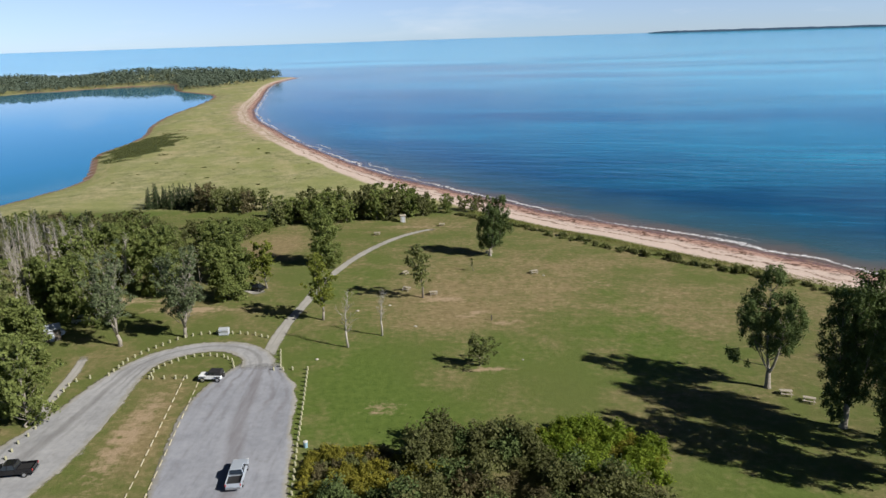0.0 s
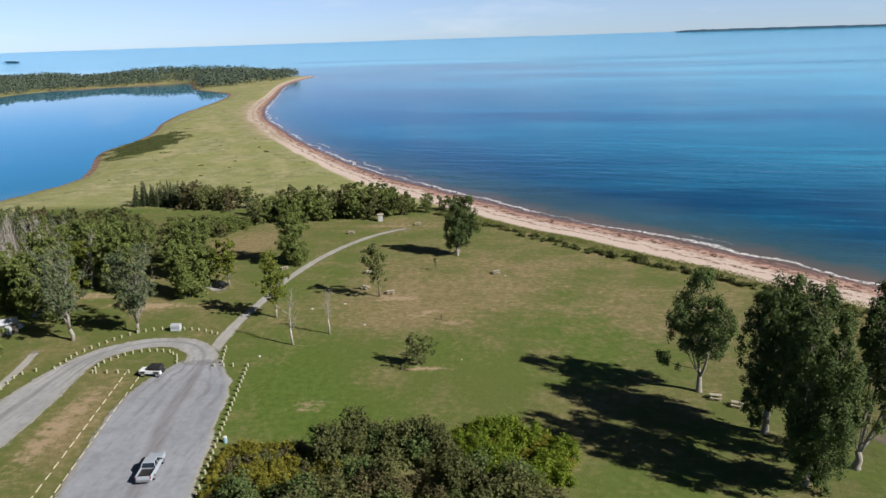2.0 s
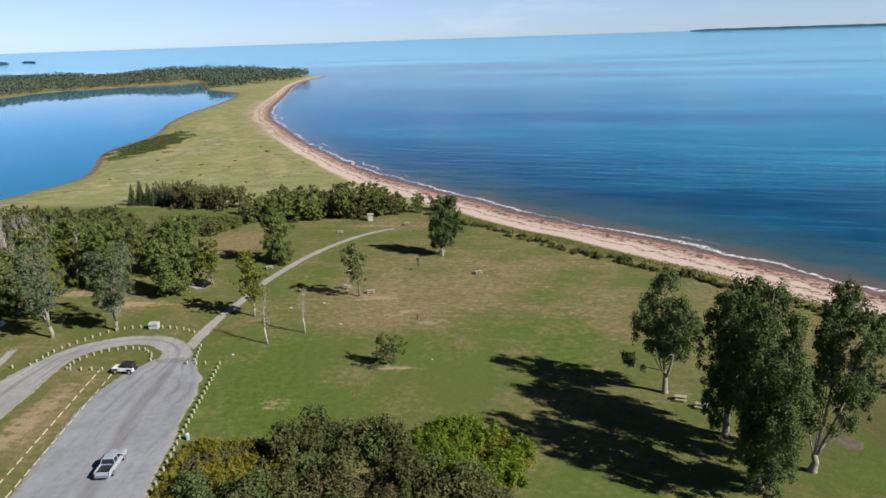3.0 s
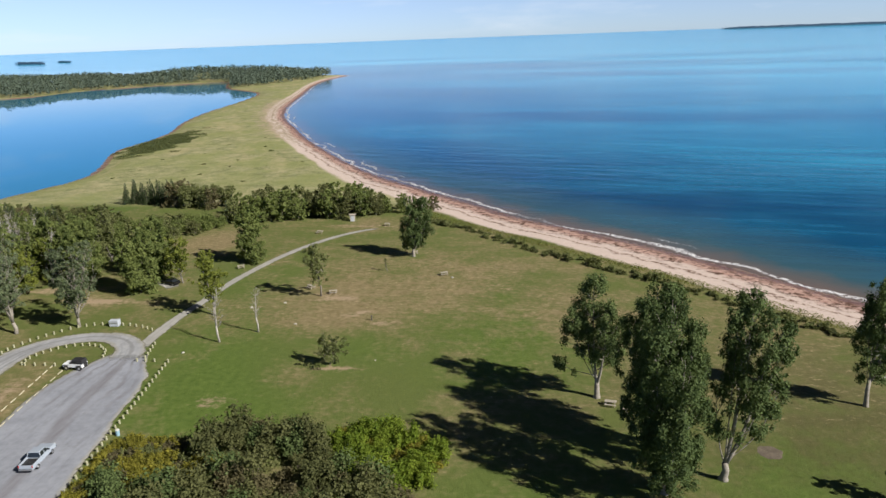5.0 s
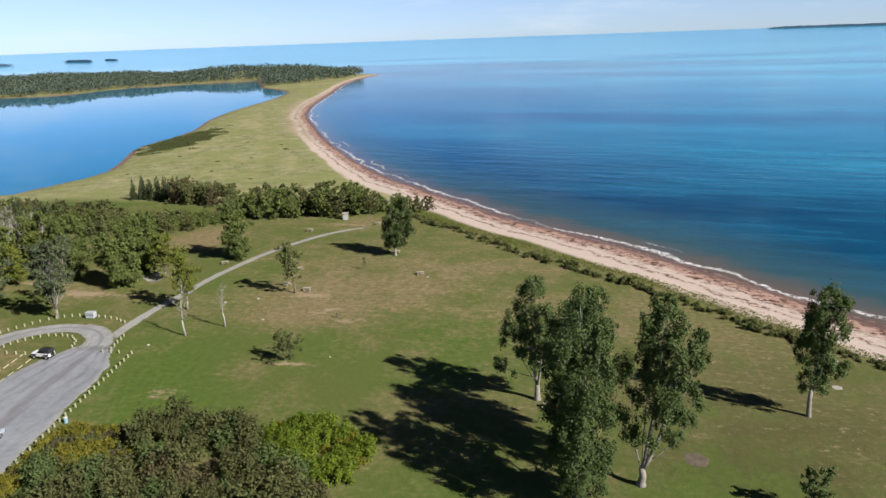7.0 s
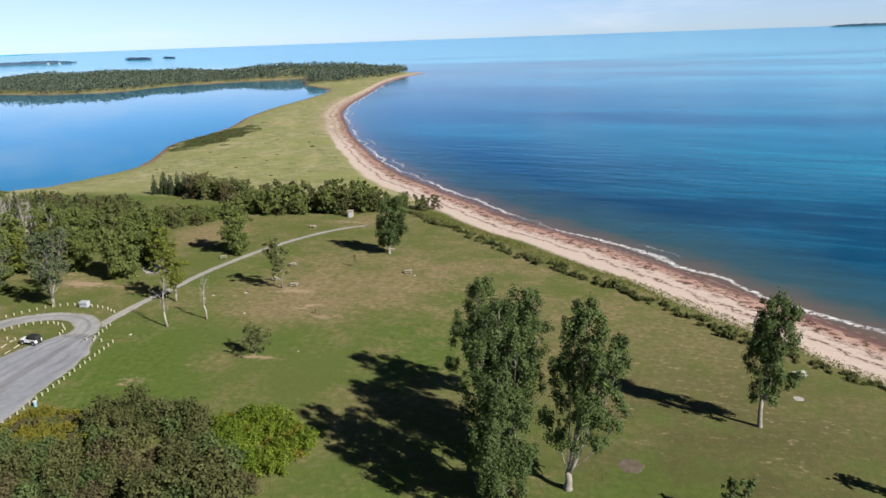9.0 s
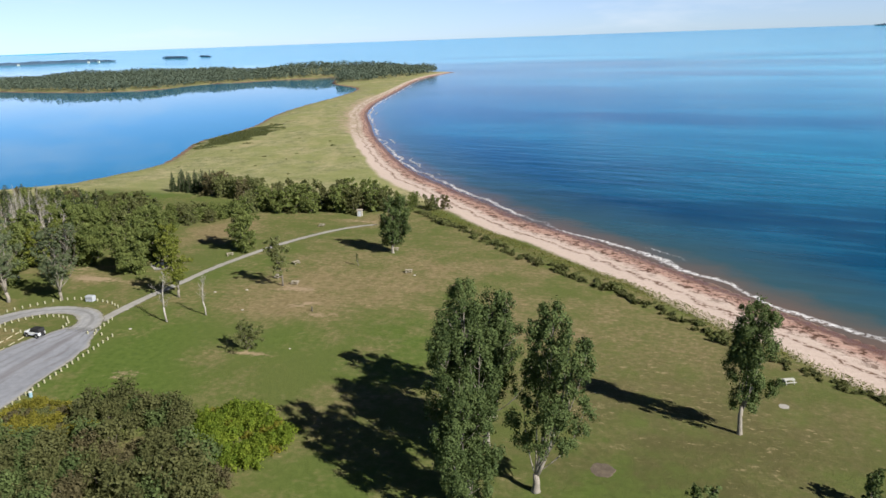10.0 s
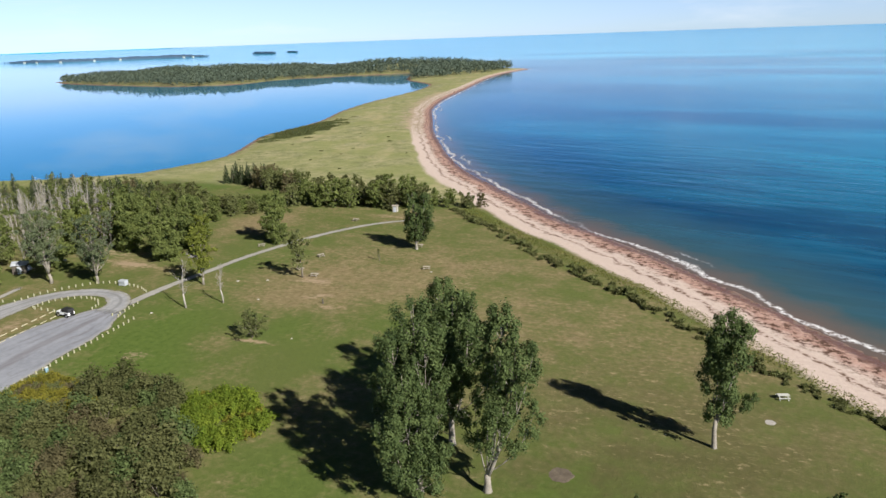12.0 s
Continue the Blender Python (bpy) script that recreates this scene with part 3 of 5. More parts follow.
def ground_fields(px, py):
    ds, di, on_land = shore_fields(px, py)
    dune = np.maximum(ramp(py, 226, 240), ramp(-px, 120, 140) * ramp(py, 190, 215))
    dry = 0.30 + 0.55 * spot(px, py, 10, 143, 22, 15, 10) + 0.35 * spot(px, py, 70, 128, 26, 34, -45) + 0.12 * spot(px, py, 88, 100, 20)
    dry += 0.45 * spot(px, py, -5, 205, 16, 6) + 1.3 * spot(px, py, -42, 187, 9, 11) + 0.5 * spot(px, py, -48, 137, 14, 4) + 0.4 * spot(px, py, 8, 130, 10, 9)
    dry += 0.75 * spot(px, py, -38.5, 90, 3.0, 14, 4) + 0.25 * spot(px, py, 48, 128, 14, 12) + 0.3 * spot(px, py, 26, 165, 22, 7)
    dry += 0.22 * spot(px, py, 28, 165, 40, 26) + 0.22 * spot(px, py, 8, 140, 22, 16)
    lush = 0.8 * spot(px, py, -100, 226, 26, 9) + 0.9 * spot(px, py, 38, 122, 11, 13, 30) + 0.7 * spot(px, py, 14, 116, 9, 8) + 0.9 * spot(px, py, -8, 94, 12, 18) + 0.7 * spot(px, py, 40, 106, 14, 7) + 0.7 * spot(px, py, 77, 82, 7, 14, 30) + 0.7 * spot(px, py, 44, 72, 12, 14) + 0.75 * spot(px, py, 80, 76, 26, 13) + 0.6 * spot(px, py, -12, 112, 12, 14) + 0.6 * spot(px, py, 2, 92, 16, 8) + 0.5 * spot(px, py, -18, 150, 10, 25)
    for off in (0.0, 1.9):
        track, _ = line_distance(px, py, [(36 + off, 160), (37 + off, 150), (39.5 + off, 137), (43.5 + off, 127), (49 + off, 119), (56 + off, 111)])
        lush = lush + 0.55 * np.exp(-((track / 0.8) ** 2))
    dry -= 0.4 * lush
    bare = 0.9 * spot(px, py, 11, 107.5, 4.5, 1.6) + 0.85 * spot(px, py, 3, 142, 7, 2.2, -15) + 0.7 * spot(px, py, -5.5, 95, 3.5, 2.5, 20) + 0.9 * spot(px, py, -47.5, 137, 13, 2.2, 3)
    bare += 0.9 * spot(px, py, 9, 133, 5, 1.6, 25) + 0.6 * spot(px, py, 14, 128, 5, 2) + 0.55 * spot(px, py, -40.3, 97, 2.6, 7, 5) + 0.55 * spot(px, py, -41, 88, 2.4, 8) + 0.5 * spot(px, py, -39.5, 80, 2.5, 9) + 0.8 * spot(px, py, -63, 143, 9, 3) + 0.6 * spot(px, py, -2, 204, 14, 2.5) + 0.75 * spot(px, py, 18, 145, 11, 0.9, 1) + 0.6 * spot(px, py, 38, 151, 4, 1.5, -30) + 0.5 * spot(px, py, -4, 139, 9, 1.0, 16)
    heath = 1.2 * (spot(px, py, -170, 402, 16, 56, 8) + 0.3 * wiggle(px, py, 5.0, 0.7)) * (1 - ramp(py, 460, 482)) * ramp(py, 338, 352)
    return {"shore": np.where(on_land, ds * 15.5 / sand_width(py), -ds), "rim": np.where(on_land, di, -di), "dune": dune, "dry": dry,
            "lush": np.clip(lush, 0, 1), "worn": 0.85 * spot(px, py, 88, 92, 30, 34), "bare": bare, "heath": heath,
            "wrack": ramp(py, 370, 430) * (1 - 0.5 * ramp(py, 640, 800)),
            "drift": (0.75 - 0.035 * np.clip(ds - sand_width(py), 0, 30)) * ramp(py, 380, 430) * (1 - ramp(py, 640, 800))}


ground = sheet("ground",
               spaced([(-2950, 300), (-1200, 60), (-420, 4), (-130, 2.0), (-20, 2.0), (130, 6), (320, 60), (1200, 300), (2900, 1)]),
               spaced([(-2500, 300), (-200, 40), (20, 4), (60, 2.0), (300, 3), (520, 7), (1320, 40), (1500, 1)]),
               land_z, ground_fields, GROUND)
tagged(ground, "mown park lawn, dune grass spit and pink sand beach", "ground", kind="structure")


def water_fields(px, py):
    ds, di, on_land = shore_fields(px, py)
    calm = np.where((px < -140) & (di < ds), 1.0, 0.0) * ramp(-px, 140, 150) * (1 - ramp(py, 1150, 1900)) * np.where(py > 1000, ramp(-px, 300, 700), 1.0)
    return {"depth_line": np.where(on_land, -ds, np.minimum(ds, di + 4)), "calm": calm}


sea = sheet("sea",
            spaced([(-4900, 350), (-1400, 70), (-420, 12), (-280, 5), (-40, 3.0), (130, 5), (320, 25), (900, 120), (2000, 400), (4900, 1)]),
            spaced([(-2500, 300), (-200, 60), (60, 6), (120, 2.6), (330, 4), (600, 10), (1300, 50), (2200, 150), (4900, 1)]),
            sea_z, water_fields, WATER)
tagged(sea, "calm blue sea and lagoon with small foam lines", "water", kind="structure")


# ---------------------------------------------------------------- ways
def way(name, line, widths, material, label, category, lift=0.05, ragged=0.25, verge=1.0):
    """A strip of gravel along a line, with a skirt into the ground and ragged edges."""
    rows = smooth_line([(*p, w) for p, w in zip(line, widths)], 3)
    fine = []
    for a, b in zip(rows, rows[1:]):
        k = max(1, int(math.dist(a[:2], b[:2]) / 1.0))
        fine += [tuple(u + (v - u) * i / k for u, v in zip(a, b)) for i in range(k)]
    fine.append(rows[-1])
    pts = np.array(fine)
    tangent = np.gradient(pts[:, :2], axis=0)
    tangent /= np.linalg.norm(tangent, axis=1)[:, None] + 1e-9
    normal = np.stack([-tangent[:, 1], tangent[:, 0]], 1)
    rng = np.random.default_rng(len(name) + len(line))
    cross = [-1.0, -0.97, -0.85, -0.6, -0.2, 0.2, 0.6, 0.85, 0.97, 1.0]
    soft = np.hanning(7) / np.hanning(7).sum()
    jitter = {q: np.convolve(rng.normal(0, ragged * 2, len(pts)), soft, "same") for q in (-1, 1)}
    run = np.concatenate([[0], np.cumsum(np.linalg.norm(np.diff(pts[:, :2], axis=0), axis=1))])
    ends = np.minimum(run, run[-1] - run)
    verts, across, rims, fades = [], [], [], []
    for c in cross:
        off = c * (pts[:, 2] / 2 + 0.5 * verge) + (jitter[1 if c > 0 else -1] * np.sign(c) if abs(c) > 0.9 else 0)
        p = pts[:, :2] + normal * np.asarray(off)[:, None]
        z = land_z(p[:, 0], p[:, 1]) + (lift if abs(c) < 1 else -0.05)
        verts.append(np.column_stack([p, z]))
        across.append(np.full(len(pts), c))
        rims.append((1 - abs(c)) * (pts[:, 2] / 2 + 0.5 * verge) / verge)
        fades.append(ends * 0.35)
    v = np.stack(verts, 1).reshape(-1, 3)
    m = len(cross)
    faces = [(r * m + i + 1, r * m + i, (r + 1) * m + i, (r + 1) * m + i + 1) for r in range(len(pts) - 1) for i in range(m - 1)]
    me = bpy.data.meshes.new(name)
    me.from_pydata(v.tolist(), [], faces)
    me.attributes.new("across", "FLOAT", "POINT").data.foreach_set("value", np.stack(across, 1).ravel().astype(np.float32))
    me.attributes.new("fade", "FLOAT", "POINT").data.foreach_set("value", np.stack(fades, 1).ravel().astype(np.float32))
    me.attributes.new("verge", "FLOAT", "POINT").data.foreach_set("value", np.stack(rims, 1).ravel().astype(np.float32))
    me.materials.append(material)
    me.polygons.foreach_set("use_smooth", [True] * len(me.polygons))
    me.update()
    return tagged(new(name, me), label, category, kind="structure")


way("parking_lot", [(-27.6, 112), (-27.6, 107), (-27.3, 101), (-26.6, 92), (-23.2, 74), (-19.0, 46), (-14.5, 10)], [6, 10, 16, 17.0, 16.6, 16.5, 16.5],
    LOT, "grey gravel parking lot with wheel tracks", "parking lot", 0.06, ragged=0.15, verge=0.8)
way("road", [(-60, 20), (-55, 60), (-51.6, 80), (-50.3, 88), (-49.5, 97), (-49.5, 104), (-48.4, 110.5), (-45.2, 115.2), (-41, 117.7), (-36, 118.4), (-31.5, 116.8), (-28.7, 113.4), (-27.8, 110.2), (-27.6, 108)],
    [13, 13, 12.8, 11.4, 8.6, 6.8, 5.4, 4.8, 4.4, 4.3, 4.6, 5.2, 5.6, 5.2], ROAD, "pale grey gravel loop road", "road", 0.09, ragged=0.2, verge=1.0)
way("footpath", [(-27.2, 113), (-27.6, 120.3), (-27.2, 130), (-25.9, 139.3), (-25.2, 150), (-23.1, 160), (-19.6, 173.8), (-12.2, 189.7), (-4.8, 198.5), (0.5, 201.2)],
    [2.6, 2.3, 2.0, 2.0, 2.0, 2.0, 2.0, 2.0, 1.8, 1.2], FOOTWAY, "narrow grey gravel footpath across the lawn", "path", 0.05, 0.08, 0.4)
way("side_path", [(-60.0, 115.0), (-58.7, 110.4), (-57.9, 105.5), (-57.3, 100.2), (-56.6, 96.4), (-55.0, 92)], [1.2, 1.5, 1.6, 1.5, 1.5, 1.4], FOOTWAY, "short gravel path into the trees", "path", 0.05, 0.1, 0.4)
way("bypath", [(-36.5, 146.0), (-39.5, 149.5), (-42.5, 152.0)], [2.5, 4.0, 3.0], FOOTWAY, "gravel parking spot under the trees", "path", 0.05, 0.2, 0.6)


# ---------------------------------------------------------------- trees and shrubs
def puff(crown, rng, centre, radius, leaf, density, flat=0.85, fuzz=0.22):
    """A clump of leaves round a place, denser and outward-facing at its skin."""
    n = int(9.0 * density * (radius / leaf) ** 2) + 6
    d = rng.normal(size=(n, 3))
    d /= np.linalg.norm(d, axis=1)[:, None]
    r = rng.random(n) ** 0.45 * (1 + fuzz * rng.normal(size=n))
    stretch = np.array([radius * rng.uniform(0.8, 1.2), radius * rng.uniform(0.8, 1.2), radius * flat])
    p = np.asarray(centre) + d * r[:, None] * stretch
    p[:, 2] = np.maximum(p[:, 2], 0.03)
    crown.leaves(p, leaf * rng.uniform(0.45, 1.5, n), rng, d * 0.85, 0.3)


def limb_curve(rng, start, direction, length, droop=0.0, steps=4, bend=0.12):
    """Points along a limb that bends upward or downward a little."""
    pts, p, d = [Vector(start)], Vector(start), Vector(direction).normalized()
    for _ in range(steps):
        d = (d + Vector((rng.normal(0, bend), rng.normal(0, bend), 0.10 - droop))).normalized()
        p = p + d * (length / steps)
        pts.append(p.copy())
    return pts


def grow(seed, height, spread, clear, forks=1, limbs=16, leaf=0.42, density=1.0, rise=0.9, bare=0.0, slim=0.25, blob=1.0, sides=5, twigs=2, tall=0.85, fork=0.17, lean=(0.0, 0.0), girth=1.0, fuzz=0.22):
    """A broad-leaved tree: geometry of its wood and of its crown, base at the origin.
    clear: share of the height below the first limbs; rise: how steeply limbs climb; bare: share of limbs without leaves."""
    rng = np.random.default_rng(seed)
    wood, crown = Geo(), Geo()
    r0 = (height * 0.0125 + 0.04) * girth
    stems = []
    split = height * clear * (0.45 if forks > 1 else 1)
    trunk = [(0, 0, -0.3), (rng.normal(0, 0.1), rng.normal(0, 0.1), split * 0.5), (rng.normal(0, 0.15), rng.normal(0, 0.15), split)]
    wood.tube(trunk, [r0 * 1.35, r0 * 1.05, r0 * 0.95], 8)
    a0 = rng.random() * 6.28
    for k in range(forks):
        a = a0 + 6.28 * k / forks + rng.normal(0, 0.2)
        tilt = 0.0 if forks == 1 else fork
        pts = limb_curve(rng, trunk[-1], (math.cos(a) * tilt + lean[0], math.sin(a) * tilt + lean[1], 1), (height * (0.93 if k == 0 else rng.uniform(0.72, 0.9)) - split), 0.04, 6, 0.05)
        rad = [r0 * (0.9 if forks == 1 else 0.72) * (1 - 0.86 * i / 6) for i in range(7)]
        wood.tube(pts, rad, 6)
        stems.append((pts, rad))
    for k in range(limbs):
        pts, rad = stems[k % forks]
        f = (k + rng.random()) / limbs
        z = height * (clear + (1 - clear) * f * 0.97)
        j = min(range(len(pts)), key=lambda i: abs(pts[i].z - z))
        a = k * 2.4 + rng.normal(0, 0.5)
        shape = 0.62 + 0.38 * math.sin(math.pi * min(1, 0.2 + 0.75 * f))
        reach = spread * shape * (1 - slim * f * f) * rng.uniform(0.45, 1.15)
        pts_l = limb_curve(rng, Vector((pts[j].x, pts[j].y, z - reach * 0.4)), (math.cos(a), math.sin(a), rise * rng.uniform(0.5, 1.4)), reach, 0.02, 4)
        rl = max(0.03, rad[j] * 0.45)
        wood.tube(pts_l, [rl * (1 - 0.8 * i / 4) for i in range(5)], sides)
        if rng.random() < bare:
            for q in pts_l[1:] * twigs:
                e = Vector(q) + Vector((rng.normal(0, 0.45), rng.normal(0, 0.45), rng.uniform(0.3, 1.2))) * (reach * 0.4 + 0.3)
                wood.tube([q, e], [rl * 0.3 + 0.01, 0.01], 3)
            continue
        size = (0.030 + 0.026 * rng.random()) * height * blob * (1.1 - 0.3 * f)
        for i in (1, 2, 3, 4, 4):
            if rng.random() < 0.2 + 0.18 * i:
                puff(crown, rng, pts_l[i] + Vector((rng.normal(0, 0.7), rng.normal(0, 0.7), rng.normal(0.1, 0.6))) * size, size * rng.uniform(0.65, 1.1), leaf, density, tall, fuzz)
    if bare < 0.9:
        for pts, _ in stems:
            for i in (3, 4, 5, 6):
                puff(crown, rng, pts[i] + Vector((0, 0, 0.1)), height * 0.042 * blob * (1.2 - 0.06 * i), leaf, density, tall, fuzz)
    return wood, crown


def tree_thing(name, label, wood, crown, bark, leaf, at, group="", turn=0.0, category="tree"):
    t = thing(name, label, category, group, at=at, turn=turn)
    part("trunk", wood, bark, t, smooth=True)
    part("crown", crown, leaf, t)
    return t


def on_ground(x, y, sink=0.0):
    return (x, y, gz(x, y) - sink)


# the tall poplars by the lawn
POPLARS = "tall poplars beside the lawn"
SINGLE = "single trees on the lawn"


def poplar(seed, lobes, fork, girth, leaf=0.23, fullness=1.0):
    """A poplar of several rising lobes (x, y, foot, top, radius) on one forked trunk: geometry of its wood and crown.
    Each lobe is a stem with many upright tufts of leaves about it, thinner towards its top."""
    rng = np.random.default_rng(seed)
    wood, crown = Geo(), Geo()
    wood.tube([(0, 0, -0.3), (0.02, 0, 0.4), (rng.normal(0, 0.08), rng.normal(0, 0.08), fork * 0.6), (0, 0, fork)], [girth * 1.9, girth * 1.3, girth * 1.05, girth * 0.95], 9)
    for i, (x, y, foot, top, r) in enumerate(lobes):
        low = min(fork * (0.8 if i < 2 else rng.uniform(0.8, 1.5)), foot)
        bend = (x * 0.8, y * 0.8, max(low + 0.6, foot * 0.85))
        stem = [tuple((1 - u) ** 2 * a + 2 * u * (1 - u) * b + u * u * c for a, b, c in zip((0, 0, low), bend, (x, y, top - 0.4))) for u in np.linspace(0, 1, 9)]
        thick = girth * (0.72 if i < 2 else min(0.42, 0.10 + 0.09 * r))
        wood.tube(stem, [max(0.03, thick * (1 - 0.95 * k / 8)) for k in range(9)], 6)
        for k in range(int(1.45 * (top - foot) * r * fullness) + 8):
            f = rng.random() ** 0.85
            z = foot + (top - foot) * f
            j = min(range(9), key=lambda q: abs(stem[q][2] - z))
            a = rng.uniform(0, 6.2832)
            reach = r * math.sin(math.pi * (0.16 + 0.74 * f)) ** 0.7 * math.sqrt(rng.uniform(0.12, 1.0)) * rng.uniform(0.75, 1.3)
            c = np.array([stem[j][0] + math.cos(a) * reach, stem[j][1] + math.sin(a) * reach, z])
            if rng.random() < 0.3:
                q = stem[max(0, j - 1)]
                wood.tube([q, ((q[0] + c[0]) / 2, (q[1] + c[1]) / 2, min(q[2], z) + 0.35 * abs(z - q[2])), tuple(c)], [thick * 0.2 + 0.02, thick * 0.12 + 0.015, 0.015], 4)
            size = rng.uniform(0.38, 1.15) * (0.72 + 0.1 * r)
            n = int(9.5 * (size / leaf) ** 2) + 8
            d = rng.normal(size=(n, 3))
            d /= np.linalg.norm(d, axis=1)[:, None]
            p = c + d * (rng.random(n) ** 0.45 * (1 + 0.2 * rng.normal(size=n)))[:, None] * np.array([size * 0.82, size * 0.82, size * 1.25])
            p[:, 2] = np.maximum(p[:, 2], 0.05)
            crown.leaves(p, leaf * rng.uniform(0.5, 1.5, n), rng, d * 0.8 + np.array([math.cos(a), math.sin(a), 0.2]) * 0.35, 0.25)
    return wood, crown


tree_thing("poplar_tree", "tall leafy poplar with forked pale trunk on the lawn", *poplar(11, [(-0.9, 0.3, 6.6, 19.3, 3.0), (0.9, -2.0, 6.0, 15.5, 2.6), (3.6, 0.4, 5.4, 13.8, 2.1), (-3.9, -0.4, 8.6, 13.2, 1.7), (-6.1, 0.3, 4.3, 6.4, 1.1), (-1.8, 2.4, 5.8, 15.0, 2.6)], 3.2, 0.36, 0.23, 0.9), PALE_BARK, POPLAR_LEAF, on_ground(53.8, 100.6), POPLARS)
tree_thing("poplar_tree", "tall dense poplar leafy down to the ground", *poplar(12, [(-0.2, 1.0, 7.0, 25.0, 3.3), (-2.0, -1.4, 6.0, 22.0, 2.8), (2.0, -0.8, 6.5, 22.0, 2.6), (0.6, 4.2, 6.5, 20.0, 2.8), (0.4, -4.0, 4.0, 18.5, 3.1), (-0.4, -5.8, 2.6, 13.0, 2.4), (1.0, -1.0, 0.2, 7.0, 2.5), (3.1, 0.2, 2.4, 7.4, 1.5), (-2.0, -1.6, 2.2, 9.5, 2.3)], 4.0, 0.38), PALE_BARK, POPLAR_LEAF, on_ground(59.6, 76.9), POPLARS)
tree_thing("poplar_tree", "tall poplar with a forked white trunk leaning seaward", *poplar(13, [(1.9, 0.6, 12.0, 24.2, 2.6), (3.9, -0.4, 10.2, 21.5, 2.4), (-1.6, 0.3, 6.3, 12.5, 2.0), (5.8, 0.8, 6.4, 12.8, 1.7), (2.1, 3.1, 8.6, 19.0, 2.4), (2.4, -2.7, 6.8, 14.0, 2.0), (0.2, 0.2, 15.0, 22.5, 1.8), (6.0, -0.5, 13.6, 20.8, 1.5)], 2.4, 0.40, 0.23, 0.82), PALE_BARK, POPLAR_LEAF, on_ground(67.3, 80.3), POPLARS)
tree_thing("poplar_tree", "tall poplar behind two others with pale trunk", *poplar(14, [(0.6, 0.2, 7.5, 22.4, 3.2), (2.8, 0.6, 6.6, 22.8, 2.5), (-2.0, 0.3, 4.6, 18.0, 2.7), (0.6, -3.2, 5.0, 18.5, 2.8), (0.2, 3.8, 5.6, 19.0, 2.8), (-2.9, -0.8, 1.4, 6.6, 1.6), (6.3, -0.6, 8.8, 13.4, 1.9)], 4.6, 0.38), PALE_BARK, POPLAR_LEAF, on_ground(59.2, 88.6), POPLARS)
tree_thing("poplar_tree", "slender tall poplar alone near the beach", *poplar(15, [(0.6, 0.2, 9.0, 19.9, 2.4), (2.3, -0.3, 11.5, 18.6, 1.9), (-0.7, 0.4, 3.6, 13.5, 2.3), (0.9, -0.9, 3.8, 12.0, 1.8), (4.0, 0.3, 6.4, 8.4, 1.0), (-0.4, 0.2, 12.0, 17.5, 1.7)], 4.4, 0.28), PALE_BARK, POPLAR_LEAF, on_ground(92.7, 100.6), POPLARS)
# single trees on the lawn
tree_thing("poplar_tree", "dense poplar at the far side of the lawn", *poplar(16, [(-0.6, 0.0, 3.0, 15.4, 2.4), (2.6, 0.4, 4.0, 15.2, 2.3), (-1.6, 0.6, 1.6, 9.5, 2.2), (3.4, -0.4, 3.0, 11.0, 2.2), (1.0, -1.4, 2.2, 12.0, 2.4), (1.0, 2.0, 2.5, 12.5, 2.5)], 2.0, 0.30, 0.27, 0.8), PALE_BARK, POPLAR_LEAF, on_ground(14.6, 173.4), SINGLE)
tree_thing("lawn_tree", "small airy tree with thin trunk on dry lawn", *grow(17, 11.5, 3.4, 0.34, 1, 30, 0.34, 0.8, rise=0.6, blob=1.25), BARK, DULL_LEAF, on_ground(-1.3, 143.0), SINGLE)
tree_thing("lawn_tree", "thin tall tree with sparse crown beside the path", *grow(18, 12.8, 3.9, 0.30, 2, 40, 0.34, 0.8, slim=0.4, blob=1.25, girth=1.2), PALE_BARK, LIME_LEAF, on_ground(-20.4, 130.8), SINGLE, 80)
tree_thing("lawn_tree", "round dense dark green tree beside the path", *grow(19, 13.4, 4.6, 0.06, 2, 64, 0.36, 0.95, blob=1.75, slim=0.5, rise=0.8, fuzz=0.12), BARK, OAK_LEAF, on_ground(-26.3, 166.8), SINGLE, 10)
tree_thing("lawn_bush", "small brownish multi-stemmed tree on bare soil", *grow(20, 5.0, 2.7, 0.22, 3, 46, 0.22, 0.5, rise=0.7, blob=2.1, fork=0.4), BARK, DULL_LEAF, on_ground(9.7, 109.3), SINGLE)
tree_thing("sapling", "thin young sapling on the lawn", *grow(21, 3.2, 0.5, 0.25, 1, 10, 0.16, 0.7), BARK, DULL_LEAF, on_ground(10.0, 160.9), SINGLE)
tree_thing("dead_tree", "slim leafless dead tree with bare grey branches", *grow(22, 10.8, 2.0, 0.3, 1, 16, bare=1.0), DEAD_WOOD, DULL_LEAF, on_ground(-13.6, 117.5), "dead trees on the lawn")
tree_thing("dead_tree", "slim leafless dead tree with bare grey branches", *grow(23, 9.0, 1.7, 0.35, 1, 14, bare=1.0), DEAD_WOOD, DULL_LEAF, on_ground(-8.0, 122.6), "dead trees on the lawn")
